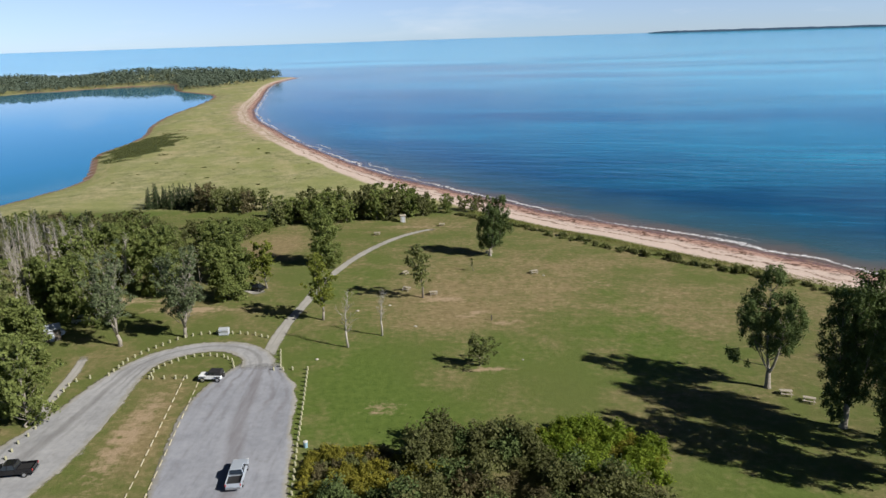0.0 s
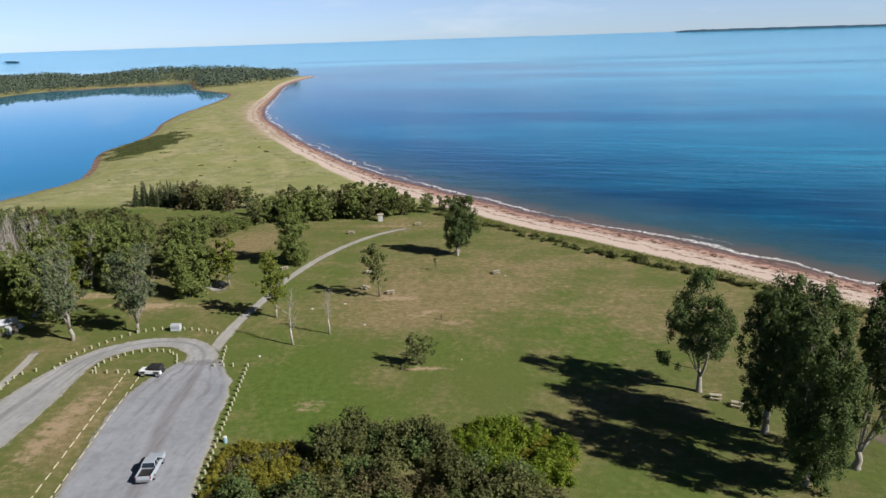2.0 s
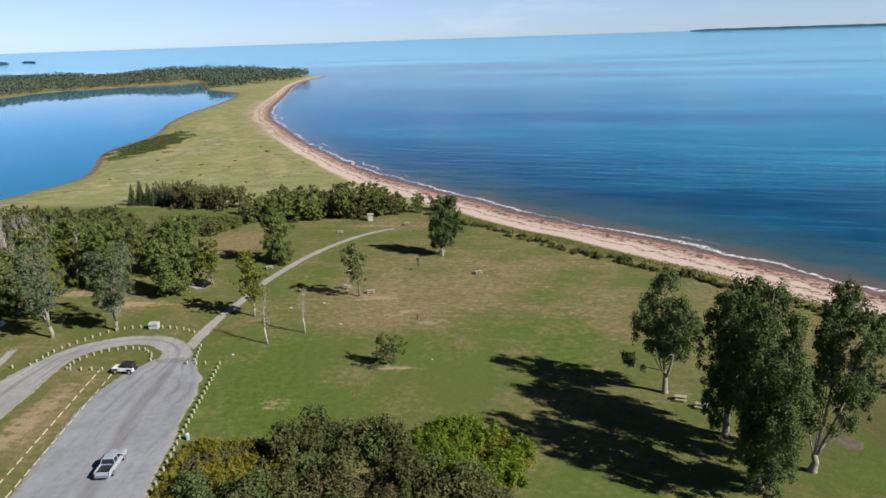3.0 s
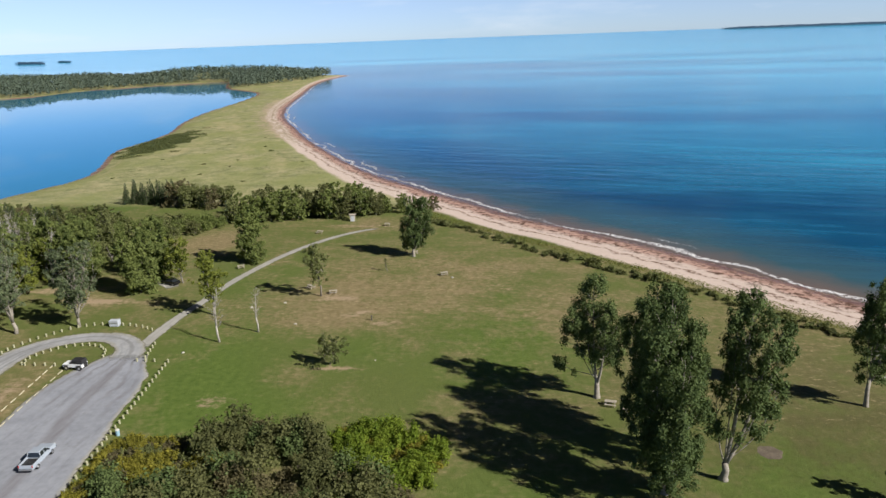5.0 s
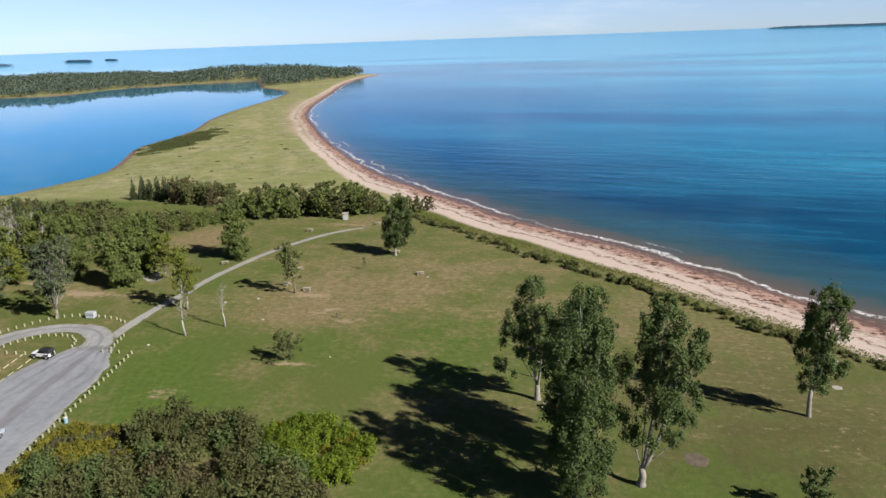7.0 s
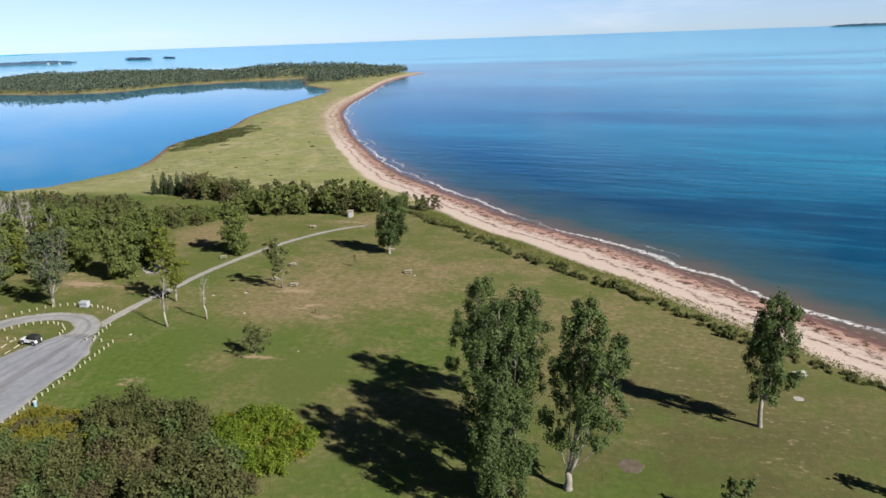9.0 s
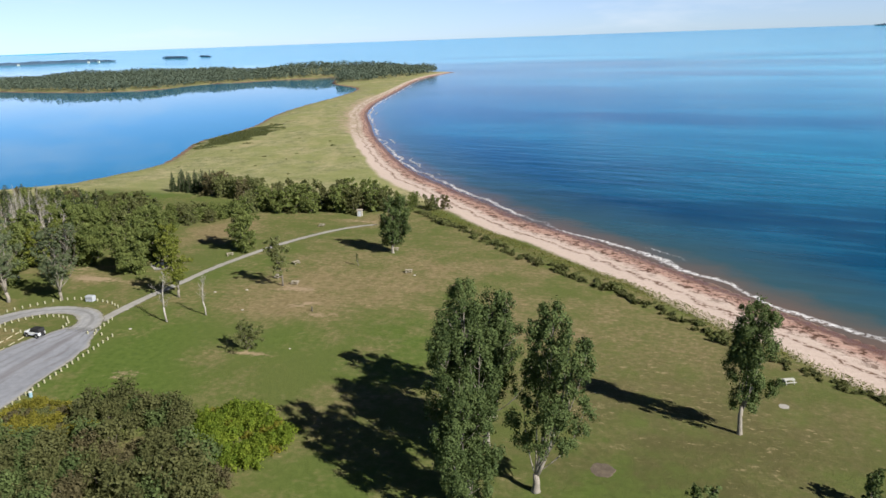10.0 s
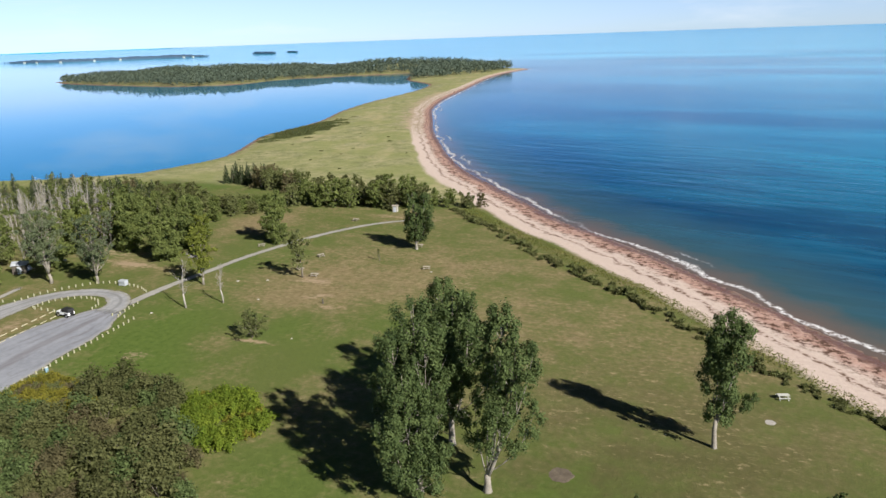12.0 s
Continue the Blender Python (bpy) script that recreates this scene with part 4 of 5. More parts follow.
# the two half-bare cottonwoods and the tree by the road
tree_thing("cottonwood_tree", "old cottonwood with bare upper branches and pale trunk", *grow(24, 18.0, 5.2, 0.28, 3, 76, 0.30, 0.9, bare=0.42, rise=1.3, fork=0.26, girth=1.3, blob=1.15, fuzz=0.12), PALE_BARK, COTTONWOOD_LEAF, on_ground(-55.5, 119.0), "trees by the loop road")
tree_thing("cottonwood_tree", "old cottonwood with bare upper branches and pale trunk", *grow(25, 16.0, 5.0, 0.28, 3, 76, 0.30, 0.9, bare=0.42, rise=1.3, fork=0.26, girth=1.25, blob=1.15, fuzz=0.12), PALE_BARK, COTTONWOOD_LEAF, on_ground(-44.9, 122.9), "trees by the loop road", 60)
tree_thing("roadside_tree", "dense green tree beside the road with pale trunk", *grow(26, 13.0, 5.6, 0.14, 2, 60, 0.36, 1.1, blob=1.3), PALE_BARK, OAK_LEAF, on_ground(-56.2, 90.7), "trees by the loop road")

# the wood: a few grown trees, copied with their own turn and size
WOOD = "trees of the wood"
kinds = {
    "oak": [tree_thing("forest_tree", "dense leafy broad-leaved tree in the wood", *grow(s, 13.5, 4.6, 0.06, 2, 32, 0.52, 0.8, blob=2.1, rise=0.7, fuzz=0.12, slim=0.4, sides=3), BARK, OAK_LEAF, (0, 0, 0), WOOD) for s in (31, 32, 33)],
    "dull": [tree_thing("forest_tree", "olive green leafy tree in the wood", *grow(s, 13.0, 4.6, 0.10, 2, 34, 0.50, 0.75, bare=0.12, blob=1.7, fuzz=0.14, slim=0.4, sides=3), PALE_BARK, DULL_LEAF, (0, 0, 0), WOOD) for s in (34, 35)],
    "bare": [tree_thing("birch_tree", "grey half-dead birch with bare twigs", *grow(s, 12.5, 2.2, 0.12, 1, 34, 0.40, 0.5, bare=0.92, rise=1.8, sides=3, twigs=1), DEAD_WOOD, DULL_LEAF, (0, 0, 0), WOOD, category="tree") for s in (36, 37, 38)],
}
kinds["low"] = [tree_thing("forest_tree", "low rounded leafy tree at the back of the park", *grow(s, 7.0, 4.2, 0.03, 3, 28, 0.56, 0.72, blob=2.0, sides=3, rise=0.45, fork=0.4, tall=0.75, slim=0.5), BARK, m, (0, 0, 0), WOOD) for s, m in ((44, OAK_LEAF), (45, DULL_LEAF), (46, SHRUB_LEAF))]
kinds["back"] = [tree_thing("forest_tree", "dark green leafy tree at the back of the park", *grow(s, 8.6, 3.6, 0.05, 2, 30, 0.50, 0.75, blob=1.9, sides=3, rise=0.7, fork=0.25, tall=0.95, slim=0.5), BARK, m, (0, 0, 0), WOOD) for s, m in ((61, OAK_LEAF), (62, SHRUB_LEAF), (63, OAK_LEAF))]
kinds["autumn"] = [tree_thing("forest_tree", "brownish olive leafy tree at the back of the park", *grow(s, 8.0, 3.2, 0.05, 2, 30, 0.50, 0.75, blob=1.9, sides=3, rise=0.8, fork=0.25, slim=0.5), BARK, m, (0, 0, 0), WOOD) for s, m in ((64, BROWN_LEAF), (65, DULL_LEAF))]
kinds["lime"] = [tree_thing("forest_tree", "light yellow-green leafy tree in the wood", *grow(47, 13.0, 4.4, 0.10, 2, 40, 0.5, 0.9, blob=1.5, rise=0.7, slim=0.4, sides=3), PALE_BARK, LIME_LEAF, (0, 0, 0), WOOD)]


def spruce(seed, height, width):
    rng = np.random.default_rng(seed)
    wood, crown = Geo(), Geo()
    wood.tube([(0, 0, -0.3), (0, 0, height * 0.97)], [height * 0.018 + 0.04, 0.02], 6)
    z = height * 0.06
    while z < height * 0.98:
        f = z / height
        reach = width * (1 - f) ** 0.8 * rng.uniform(0.8, 1.15) + 0.1
        count = max(3, int(7 * (1 - f) + 3))
        for k in range(count):
            a = rng.random() * 6.28
            n = max(4, int(reach * 5))
            u = rng.random(n) ** 0.6 * reach
            p = np.stack([np.cos(a) * u, np.sin(a) * u, z - u * 0.28 + rng.normal(0, 0.12, n)], 1) + rng.normal(0, 0.14, (n, 3))
            crown.leaves(p, rng.uniform(0.36, 0.64, n), rng, None, 0.6)
        z += height * 0.045
    return wood, crown


kinds["pine"] = [tree_thing("spruce_tree", "tall dark spruce at the edge of the wood", *spruce(43, 14.0, 3.2), BARK, SPRUCE_LEAF, (0, 0, 0), WOOD)]
kinds["spruce"] = [tree_thing("spruce_tree", "dark conical spruce in the wood", *spruce(s, 10.0, 2.4), BARK, SPRUCE_LEAF, (0, 0, 0), WOOD) for s in (41, 42)]


def shrub(seed, height, width, leaf=0.3, density=1.0):
    rng = np.random.default_rng(seed)
    wood, crown = Geo(), Geo()
    for k in range(7):
        a, r = k * 0.9 + rng.random(), width * rng.uniform(0.15, 0.6)
        tip = (math.cos(a) * r, math.sin(a) * r, height * rng.uniform(0.55, 0.95))
        wood.tube([(0.1 * math.cos(a), 0.1 * math.sin(a), -0.2), (tip[0] * 0.45, tip[1] * 0.45, tip[2] * 0.55), tip], [0.05, 0.035, 0.012], 5)
        s = min(width, height) * rng.uniform(0.26, 0.42)
        for c, size in ((tip, s), ((tip[0] * 1.3, tip[1] * 1.3, tip[2] * 0.5), s * 1.0), ((tip[0] * 0.6, tip[1] * 0.6, tip[2] * 0.8), s)):
            puff(crown, rng, c, size, leaf, density, 0.95, 0.32)
    return wood, crown


THICKET, BLUFF = "shrubs of the thicket", "shrubs along the beach edge"
kinds["alder"] = [tree_thing("thicket_shrub", "dense dark olive shrub of the thicket", *shrub(s, 4.0, 3.3, 0.31, 0.68), BARK, SHRUB_LEAF, (0, 0, 0), THICKET, category="shrub") for s in (51, 52, 53)]
kinds["brown"] = [tree_thing("dry_shrub", "brownish dry shrub of the thicket", *shrub(s, 2.9, 2.6, 0.28, 0.8), BARK, BROWN_LEAF, (0, 0, 0), THICKET, category="shrub") for s in (54, 55)]
kinds["vine"] = [tree_thing("vine_shrub", "bright yellow-green vine-covered shrub", *shrub(s, 2.2, 2.8, 0.26, 0.85), BARK, VINE_LEAF, (0, 0, 0), THICKET, category="shrub") for s in (56, 57)]
kinds["copse"] = [tree_thing("leafy_shrub", "low bright green shrub at the back of the park", *shrub(s, 2.6, 2.8, 0.36, 0.8), BARK, OAK_LEAF, (0, 0, 0), "green shrubs at the back of the park", category="shrub") for s in (69,)]
kinds["goldenrod"] = [tree_thing("goldenrod_clump", "clump of yellow flowering goldenrod", *shrub(s, 1.3, 1.9, 0.20, 0.7), BARK, FLOWER_LEAF, (0, 0, 0), "goldenrod beside the thicket", category="wildflower") for s in (58, 59)]
kinds["green"] = [tree_thing("thicket_shrub", "grey-green leafy shrub of the thicket", *shrub(s, 3.6, 3.1, 0.30, 0.68), BARK, POPLAR_LEAF, (0, 0, 0), THICKET, category="shrub") for s in (65, 66)]
kinds["weed"] = [tree_thing("weed_clump", "clump of tall brown and olive weeds", *shrub(s, 1.1, 1.9, 0.20, 0.8), BARK, m, (0, 0, 0), "weeds beside the thicket", category="weed") for s, m in ((67, BROWN_LEAF), (68, DULL_LEAF))]
kinds["bluff"] = [tree_thing("beach_shrub", "low green shrub at the edge of the beach", *shrub(s, 1.7, 1.9, 0.40, 0.45), BARK, m, (0, 0, 0), BLUFF, category="shrub") for s, m in ((61, SHRUB_LEAF), (62, DULL_LEAF), (63, SHRUB_LEAF))]
kinds["field"] = [tree_thing("dune_shrub", "low dark shrub on the dune grass", *shrub(s, 1.1, 2.2, 0.3, 0.9), BARK, SHRUB_LEAF, (0, 0, 0), "shrubs on the spit", category="shrub") for s in (64,)]
first_use = {o: True for group in kinds.values() for o in group}


def plant(kind, x, y, size, rng, squash=1.0):
    """Stands a tree of that kind on the ground: the first time the grown one itself, later a copy."""
    ob = kinds[kind][int(rng.integers(len(kinds[kind])))]
    m = pose(x, y, gz(x, y) - 0.05, 0, 0, float(rng.uniform(0, 360)))
    s = Vector((size * rng.uniform(0.9, 1.12), size * rng.uniform(0.9, 1.12), size * squash))
    if first_use[ob]:
        first_use[ob] = False
        ob.matrix_basis = m
    else:
        ob = copy_thing(ob, m)
    ob.scale = s
    return ob


def scatter(rng, area, gap, tries=4000):
    """Places inside a ring, no two nearer than gap."""
    xs, ys = [p[0] for p in area], [p[1] for p in area]
    tx, ty = rng.uniform(min(xs), max(xs), tries), rng.uniform(min(ys), max(ys), tries)
    ok = inside(tx, ty, area)
    got, cells = [], {}
    for x, y in zip(tx[ok].tolist(), ty[ok].tolist()):
        i, j = int(x // gap), int(y // gap)
        near = [q for a in (-1, 0, 1) for b in (-1, 0, 1) for q in cells.get((i + a, j + b), ())]
        if all((x - u) ** 2 + (y - w) ** 2 > gap * gap for u, w in near):
            got.append((x, y))
            cells.setdefault((i, j), []).append((x, y))
    return got


rng = np.random.default_rng(5)
WEST_WOOD = [(-76, 124), (-64, 137), (-54, 143), (-42, 143), (-38, 147), (-44, 160), (-52, 172), (-60, 184), (-80, 190), (-120, 196), (-138, 185), (-140, 130), (-110, 100), (-90, 100)]
for x, y in scatter(rng, WEST_WOOD, 6.6):
    grey = math.exp(-(((x + 101) / 23) ** 2 + ((y - 150) / 21) ** 2))
    if grey > 0.42 or (x > -66 and y < 163):
        continue
    kind = "bare" if rng.random() < 1.25 * grey else ("oak" if rng.random() < 0.62 else "dull")
    low = 1.0 - 0.45 * float(ramp(np.array(y - 0.25 * (x + 60)), 148, 182))
    plant(kind, x, y, rng.uniform(0.78, 1.12) * low, rng)
for x, y, s in ((-62, 93, 0.85), (-64, 101, 0.7), (-70, 106, 0.8), (-66, 84, 0.9), (-74, 95, 1.0), (-64.5, 129.0, 0.6), (-67, 112, 0.75), (-72, 115, 0.8), (-66, 99, 0.7), (-63, 87, 0.7)):
    plant("oak", x, y, s, rng)
for x, y, s in ((-76, 128, 0.7), (-81, 133, 0.75), (-85, 127, 0.75), (-80, 121, 0.75), (-91, 124, 0.8), (-79, 114, 0.8), (-85, 112, 0.85), (-93, 115, 0.9), (-76, 136, 0.65)):
    plant("bare" if rng.random() < 0.45 else ("dull" if rng.random() < 0.5 else "pine"), x, y, s, rng)
for x, y in scatter(rng, [(-84, 137), (-78, 148), (-82, 166), (-100, 176), (-120, 170), (-124, 140), (-98, 131)], 3.8):
    plant("bare", x, y, rng.uniform(0.8, 1.1), rng)
for i, (x, y, h, w) in enumerate(((-42.6, 142.8, 13.0, 4.3), (-44.5, 155.0, 14.0, 4.8), (-58.5, 146.8, 15.0, 6.0))):
    tree_thing("maple_tree", "round dense bright green maple at the wood's edge", *grow(140 + i, h, w, 0.06, 2, 60, 0.38, 1.0, blob=1.85, slim=0.6, rise=0.7, fuzz=0.1), BARK, OAK_LEAF, on_ground(x, y), "maples at the wood's edge", 70 * i)
tree_thing("maple_tree", "small airy light green tree at the wood's edge", *grow(145, 10.5, 4.0, 0.22, 1, 44, 0.36, 0.8, blob=1.4), PALE_BARK, LIME_LEAF, on_ground(-36.4, 150.2), "maples at the wood's edge")
for x, y, s in ((-71, 152, 0.75), (-69, 141, 0.8), (-75.5, 146, 0.7)):
    plant("lime", x, y, s, rng)
# tall dark spruces behind the grey birches
for x, y in scatter(rng, [(-152, 160), (-132, 166), (-116, 176), (-98, 180), (-90, 188), (-100, 198), (-150, 198)], 4.3):
    plant("pine", x, y, rng.uniform(0.58, 0.82), rng, rng.uniform(0.7, 0.95))
for x, y in scatter(rng, [(-99, 234), (-83, 232), (-79, 235), (-84, 242), (-99, 243)], 2.5):
    plant("pine", x, y, rng.uniform(0.46, 0.62), rng, 1.0)
for x, y in scatter(rng, [(-80, 231), (-69, 225), (-58, 224), (-56, 231), (-68, 237), (-80, 241)], 4.2):
    plant("autumn", x, y, rng.uniform(0.8, 1.15), rng)
BACK_WOOD = [(-51, 205), (-43, 207), (-33, 208), (-20, 212), (-7, 215), (1, 221), (12, 222), (14, 229), (0, 230), (-20, 226), (-40, 221), (-52, 219)]
for x, y in scatter(rng, BACK_WOOD, 4.3):
    kind = "pine" if rng.random() < 0.10 else ("back" if rng.random() < 0.8 else "autumn")
    plant(kind, x, y, (rng.uniform(0.5, 0.62) if x > -4 else rng.uniform(0.72, 1.12)) * (0.55 if kind == "pine" else 1.0), rng)
SCRUB = [(-58, 186), (-52, 192), (-60, 203), (-78, 205), (-100, 208), (-126, 204), (-150, 196), (-110, 192), (-80, 188)]
for x, y in scatter(rng, SCRUB, 4.3):
    plant("low" if rng.random() < 0.85 else "autumn", x, y, rng.uniform(0.55, 0.95) if x < -82 else rng.uniform(0.4, 0.65), rng)
for x, y in scatter(rng, [(-58, 193), (-51, 198), (-49, 203), (-55, 208), (-64, 203)], 2.6):
    plant("copse", x, y, rng.uniform(0.8, 1.2), rng)
DARK_THICKET = [(2, 83), (4, 87), (9, 87.5), (16, 84), (19, 78), (27, 73), (34, 66), (34, 44), (2, 40), (-4, 56), (-1, 70), (5, 74), (5, 79), (0, 80)]
for x, y in scatter(rng, DARK_THICKET, 2.65):
    plant("alder" if rng.random() < 0.55 else ("brown" if rng.random() < 0.45 else "green"), x, y, rng.uniform(0.45, 1.2), rng)
for x, y in scatter(rng, [(-9, 72), (-1, 73), (11, 64), (16, 52), (4, 50), (-8, 60)], 2.8):
    plant("green", x, y, rng.uniform(0.45, 0.9), rng)
for x, y in scatter(rng, [(16, 87.5), (24, 88), (29.5, 86), (32.5, 81.5), (31, 76), (25, 74.5), (20, 77)], 1.7):
    plant("vine" if rng.random() < 0.8 else "goldenrod", x, y, rng.uniform(0.6, 1.0), rng, 1.0)
for x, y in scatter(rng, [(-14.0, 82.5), (-4, 84), (1, 80), (5, 78), (4, 74), (-2, 71), (-9, 72), (-11.5, 60), (-13, 70)], 1.25):
    plant("goldenrod" if rng.random() < 0.55 else "weed", x, y, rng.uniform(0.6, 1.05), rng, 1.0)
EDGE = [(5, 219), (25, 199.5), (36, 187.4), (47, 176), (56, 169.5), (71.4, 156), (84.3, 142.5), (94.6, 131), (103, 123.5), (110.5, 118), (118, 111), (135, 92)]
for (ax, ay), (bx, by) in zip(EDGE, EDGE[1:]):
    run = math.dist((ax, ay), (bx, by))
    for k in range(int(run / 0.75)):
        f = (k + rng.random()) / (run / 0.75)
        off = rng.uniform(-0.3, 3.2)
        plant("bluff", ax + (bx - ax) * f + 0.69 * off, ay + (by - ay) * f + 0.72 * off, rng.uniform(0.28, 0.68) * (1.7 if rng.random() < 0.12 else 1), rng, 0.85)
for x, y in scatter(rng, [(-150, 260), (-60, 250), (-60, 330), (-110, 420), (-150, 330)], 15):
    if rng.random() < 0.5:
        continue
    plant("field", x, y, rng.uniform(0.3, 1.1), rng, 0.4)
for seed, x, y, h, w in ((151, 86.3, 77.0, 6.0, 2.2), (152, 106.0, 87.2, 4.8, 1.5)):
    tree_thing("young_tree", "bushy young tree alone on the lawn", *grow(seed, h, w, 0.1, 2, 30, 0.26, 1.0, blob=1.5), BARK, POPLAR_LEAF, on_ground(x, y), SINGLE)


# far woods on the headland, and the islands near the horizon
def far_woods(name, places, heights, leaf, label, seed, clumps=26, z_of=None):
    """Rounded crowns of small leaf clumps, joined into one wood."""
    rng2 = np.random.default_rng(seed)
    g = Geo()
    for (x, y), h in zip(places, heights):
        z = z_of(x, y)
        k = clumps
        d = rng2.normal(size=(k, 3))
        d[:, 2] = np.abs(d[:, 2]) * 1.3 - 0.85
        d /= np.linalg.norm(d, axis=1)[:, None]
        r = h * rng2.uniform(0.34, 0.5)
        p = np.array([x, y, z + 0.52 * h]) + d * np.array([r, r, 0.48 * h]) * rng2.uniform(0.75, 1.06, (k, 1))
        g.leaves(p, rng2.uniform(0.6, 1.3, k) * leaf, rng2, d * 0.9, 0.25)
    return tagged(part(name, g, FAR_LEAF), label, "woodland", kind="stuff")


HEADLAND = [(-262, 1128), (-290, 1200), (-420, 1250), (-620, 1240), (-890, 1155), (-1066, 1035), (-1070, 945), (-930, 866), (-747, 818), (-640, 794),
            (-556, 846), (-566, 946), (-508, 994), (-436, 1064), (-398, 1068), (-362, 985), (-334, 912), (-316, 926), (-298, 962), (-272, 1030)]
far_places = scatter(np.random.default_rng(8), HEADLAND, 7.0, 17000)
far_rim, far_land = shore_fields(*np.array(far_places).T)[1:]
far_places = [p for p, d, ok in zip(far_places, far_rim, far_land) if ok and d > 3.5]
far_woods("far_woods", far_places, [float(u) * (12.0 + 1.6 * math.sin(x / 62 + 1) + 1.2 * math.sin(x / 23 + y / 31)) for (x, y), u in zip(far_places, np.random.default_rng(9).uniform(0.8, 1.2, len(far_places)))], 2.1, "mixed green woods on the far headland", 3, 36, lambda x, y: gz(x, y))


def low_cover(name, places, height, leaf, count, material, label, category, seed):
    """Low growth too fine to count: tufts of blades on the ground, in one mesh."""
    rng3 = np.random.default_rng(seed)
    g = Geo()
    for x, y in places:
        p = np.array([x, y, gz(x, y)]) + np.abs(rng3.normal(0, 1, (count, 3))) * np.array([0, 0, height]) + rng3.normal(0, 1, (count, 3)) * np.array([leaf * 1.6, leaf * 1.6, 0])
        g.leaves(p, rng3.uniform(0.6, 1.3, count) * leaf, rng3, np.array([[0, 0, 0.4]]).repeat(count, 0))
    return tagged(part(name, g, material), label, category, kind="stuff")


HEATH = [(-188, 384), (-189, 412), (-188, 440), (-184, 470), (-163, 480), (-146, 405), (-138, 362), (-158, 342), (-178, 356)]
heath_places = scatter(np.random.default_rng(71), HEATH, 1.5, 12000)
heath_core = spot(np.array([p[0] for p in heath_places]), np.array([p[1] for p in heath_places]), -170, 402, 16, 56, 8)
heath_core = heath_core + 0.45 * wiggle(np.array([p[0] for p in heath_places]), np.array([p[1] for p in heath_places]), 5.0, 0.7)
low_cover("heath_scrub", [p for p, c in zip(heath_places, heath_core) if c > 0.42], 0.3, 0.5, 9, SHRUB_LEAF, "dark low heath scrub on the dune grass", "scrub", 72)
GRASS_BAND = [(9, 219), (29, 201.5), (40, 190), (52, 178.5), (60, 171.5), (75.5, 158.5), (88, 145), (98, 134), (107, 126), (112, 118.5), (119.5, 110.5), (121.5, 112.8), (115.2, 121.0), (107.8, 128.6), (100.8, 138.3), (90.5, 149.7), (78.0, 162.5), (62.8, 175.5), (54.5, 182.5), (42.2, 194.7), (31.5, 205.5), (11.5, 224.0)]
low_cover("beach_grass", scatter(np.random.default_rng(73), GRASS_BAND, 0.6, 90000), 0.2, 0.27, 8, FLOWER_GRASS, "yellow-green grass on top of the beach", "grass", 74)


# land near the horizon: long low wooded shores standing in the water
def far_shore(name, line, height, depth, label, seed):
    rng4 = np.random.default_rng(seed)
    pts = smooth_line(line, 4)
    g, sections = Geo(), []
    for i, (x, y) in enumerate(pts):
        f = i / (len(pts) - 1)
        h = height * (0.25 + 0.75 * min(1.0, 5 * f, 5 * (1 - f))) * rng4.uniform(0.8, 1.1)
        z = float(sea_z(x, y))
        u = Vector((x - EYE_X, y - EYE_Y, 0)).normalized() * depth
        sections.append([(x, y, z - 1), (x + u.x * 0.15, y + u.y * 0.15, z + 0.7 * h), (x + u.x * 0.4, y + u.y * 0.4, z + h), (x + u.x * 0.75, y + u.y * 0.75, z + 0.8 * h), (x + u.x, y + u.y, z - 1)])
    g.loft(sections)
    for s in sections:
        n = 5
        g.leaves(np.array(s[1]) + rng4.uniform(-1, 1, (n, 3)) * np.array([depth * 0.3, depth * 0.2, 0.25 * height]), rng4.uniform(0.25, 0.5, n) * height, rng4)
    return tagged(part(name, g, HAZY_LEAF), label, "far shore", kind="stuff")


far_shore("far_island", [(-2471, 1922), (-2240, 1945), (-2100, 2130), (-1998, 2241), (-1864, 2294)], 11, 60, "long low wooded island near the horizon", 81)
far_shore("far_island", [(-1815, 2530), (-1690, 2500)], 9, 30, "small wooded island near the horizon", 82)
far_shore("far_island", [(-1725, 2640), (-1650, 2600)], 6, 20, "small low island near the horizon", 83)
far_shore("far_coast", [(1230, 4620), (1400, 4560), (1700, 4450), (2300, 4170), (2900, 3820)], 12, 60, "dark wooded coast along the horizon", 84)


def far_house(x, y, turn):
    """A small white gabled house on the far island."""
    t = thing("far_house", "small white gabled house on the far island", "house", "houses on the far island", at=(x, y, float(sea_z(x, y)) - 0.5), turn=turn)
    part("wall", Geo().box(0, 0, 1.9, 7.5, 5.5, 4.4), WHITE_PAINT, t)
    part("roof", Geo().loft([[(q, -3.2, 4.1), (q, 3.2, 4.1), (q, 0, 6.6)] for q in (-4.2, 4.2)]), ROOF_FELT, t, "dark pitched roof")
    return t


for x, y, a in ((-2395, 1925, 10), (-2340, 1932, -15), (-2225, 1938, 20), (-2160, 2030, 40), (-2110, 2105, 30), (-1935, 2250, 15), (-1900, 2262, -10)):
    far_house(x, y, a)


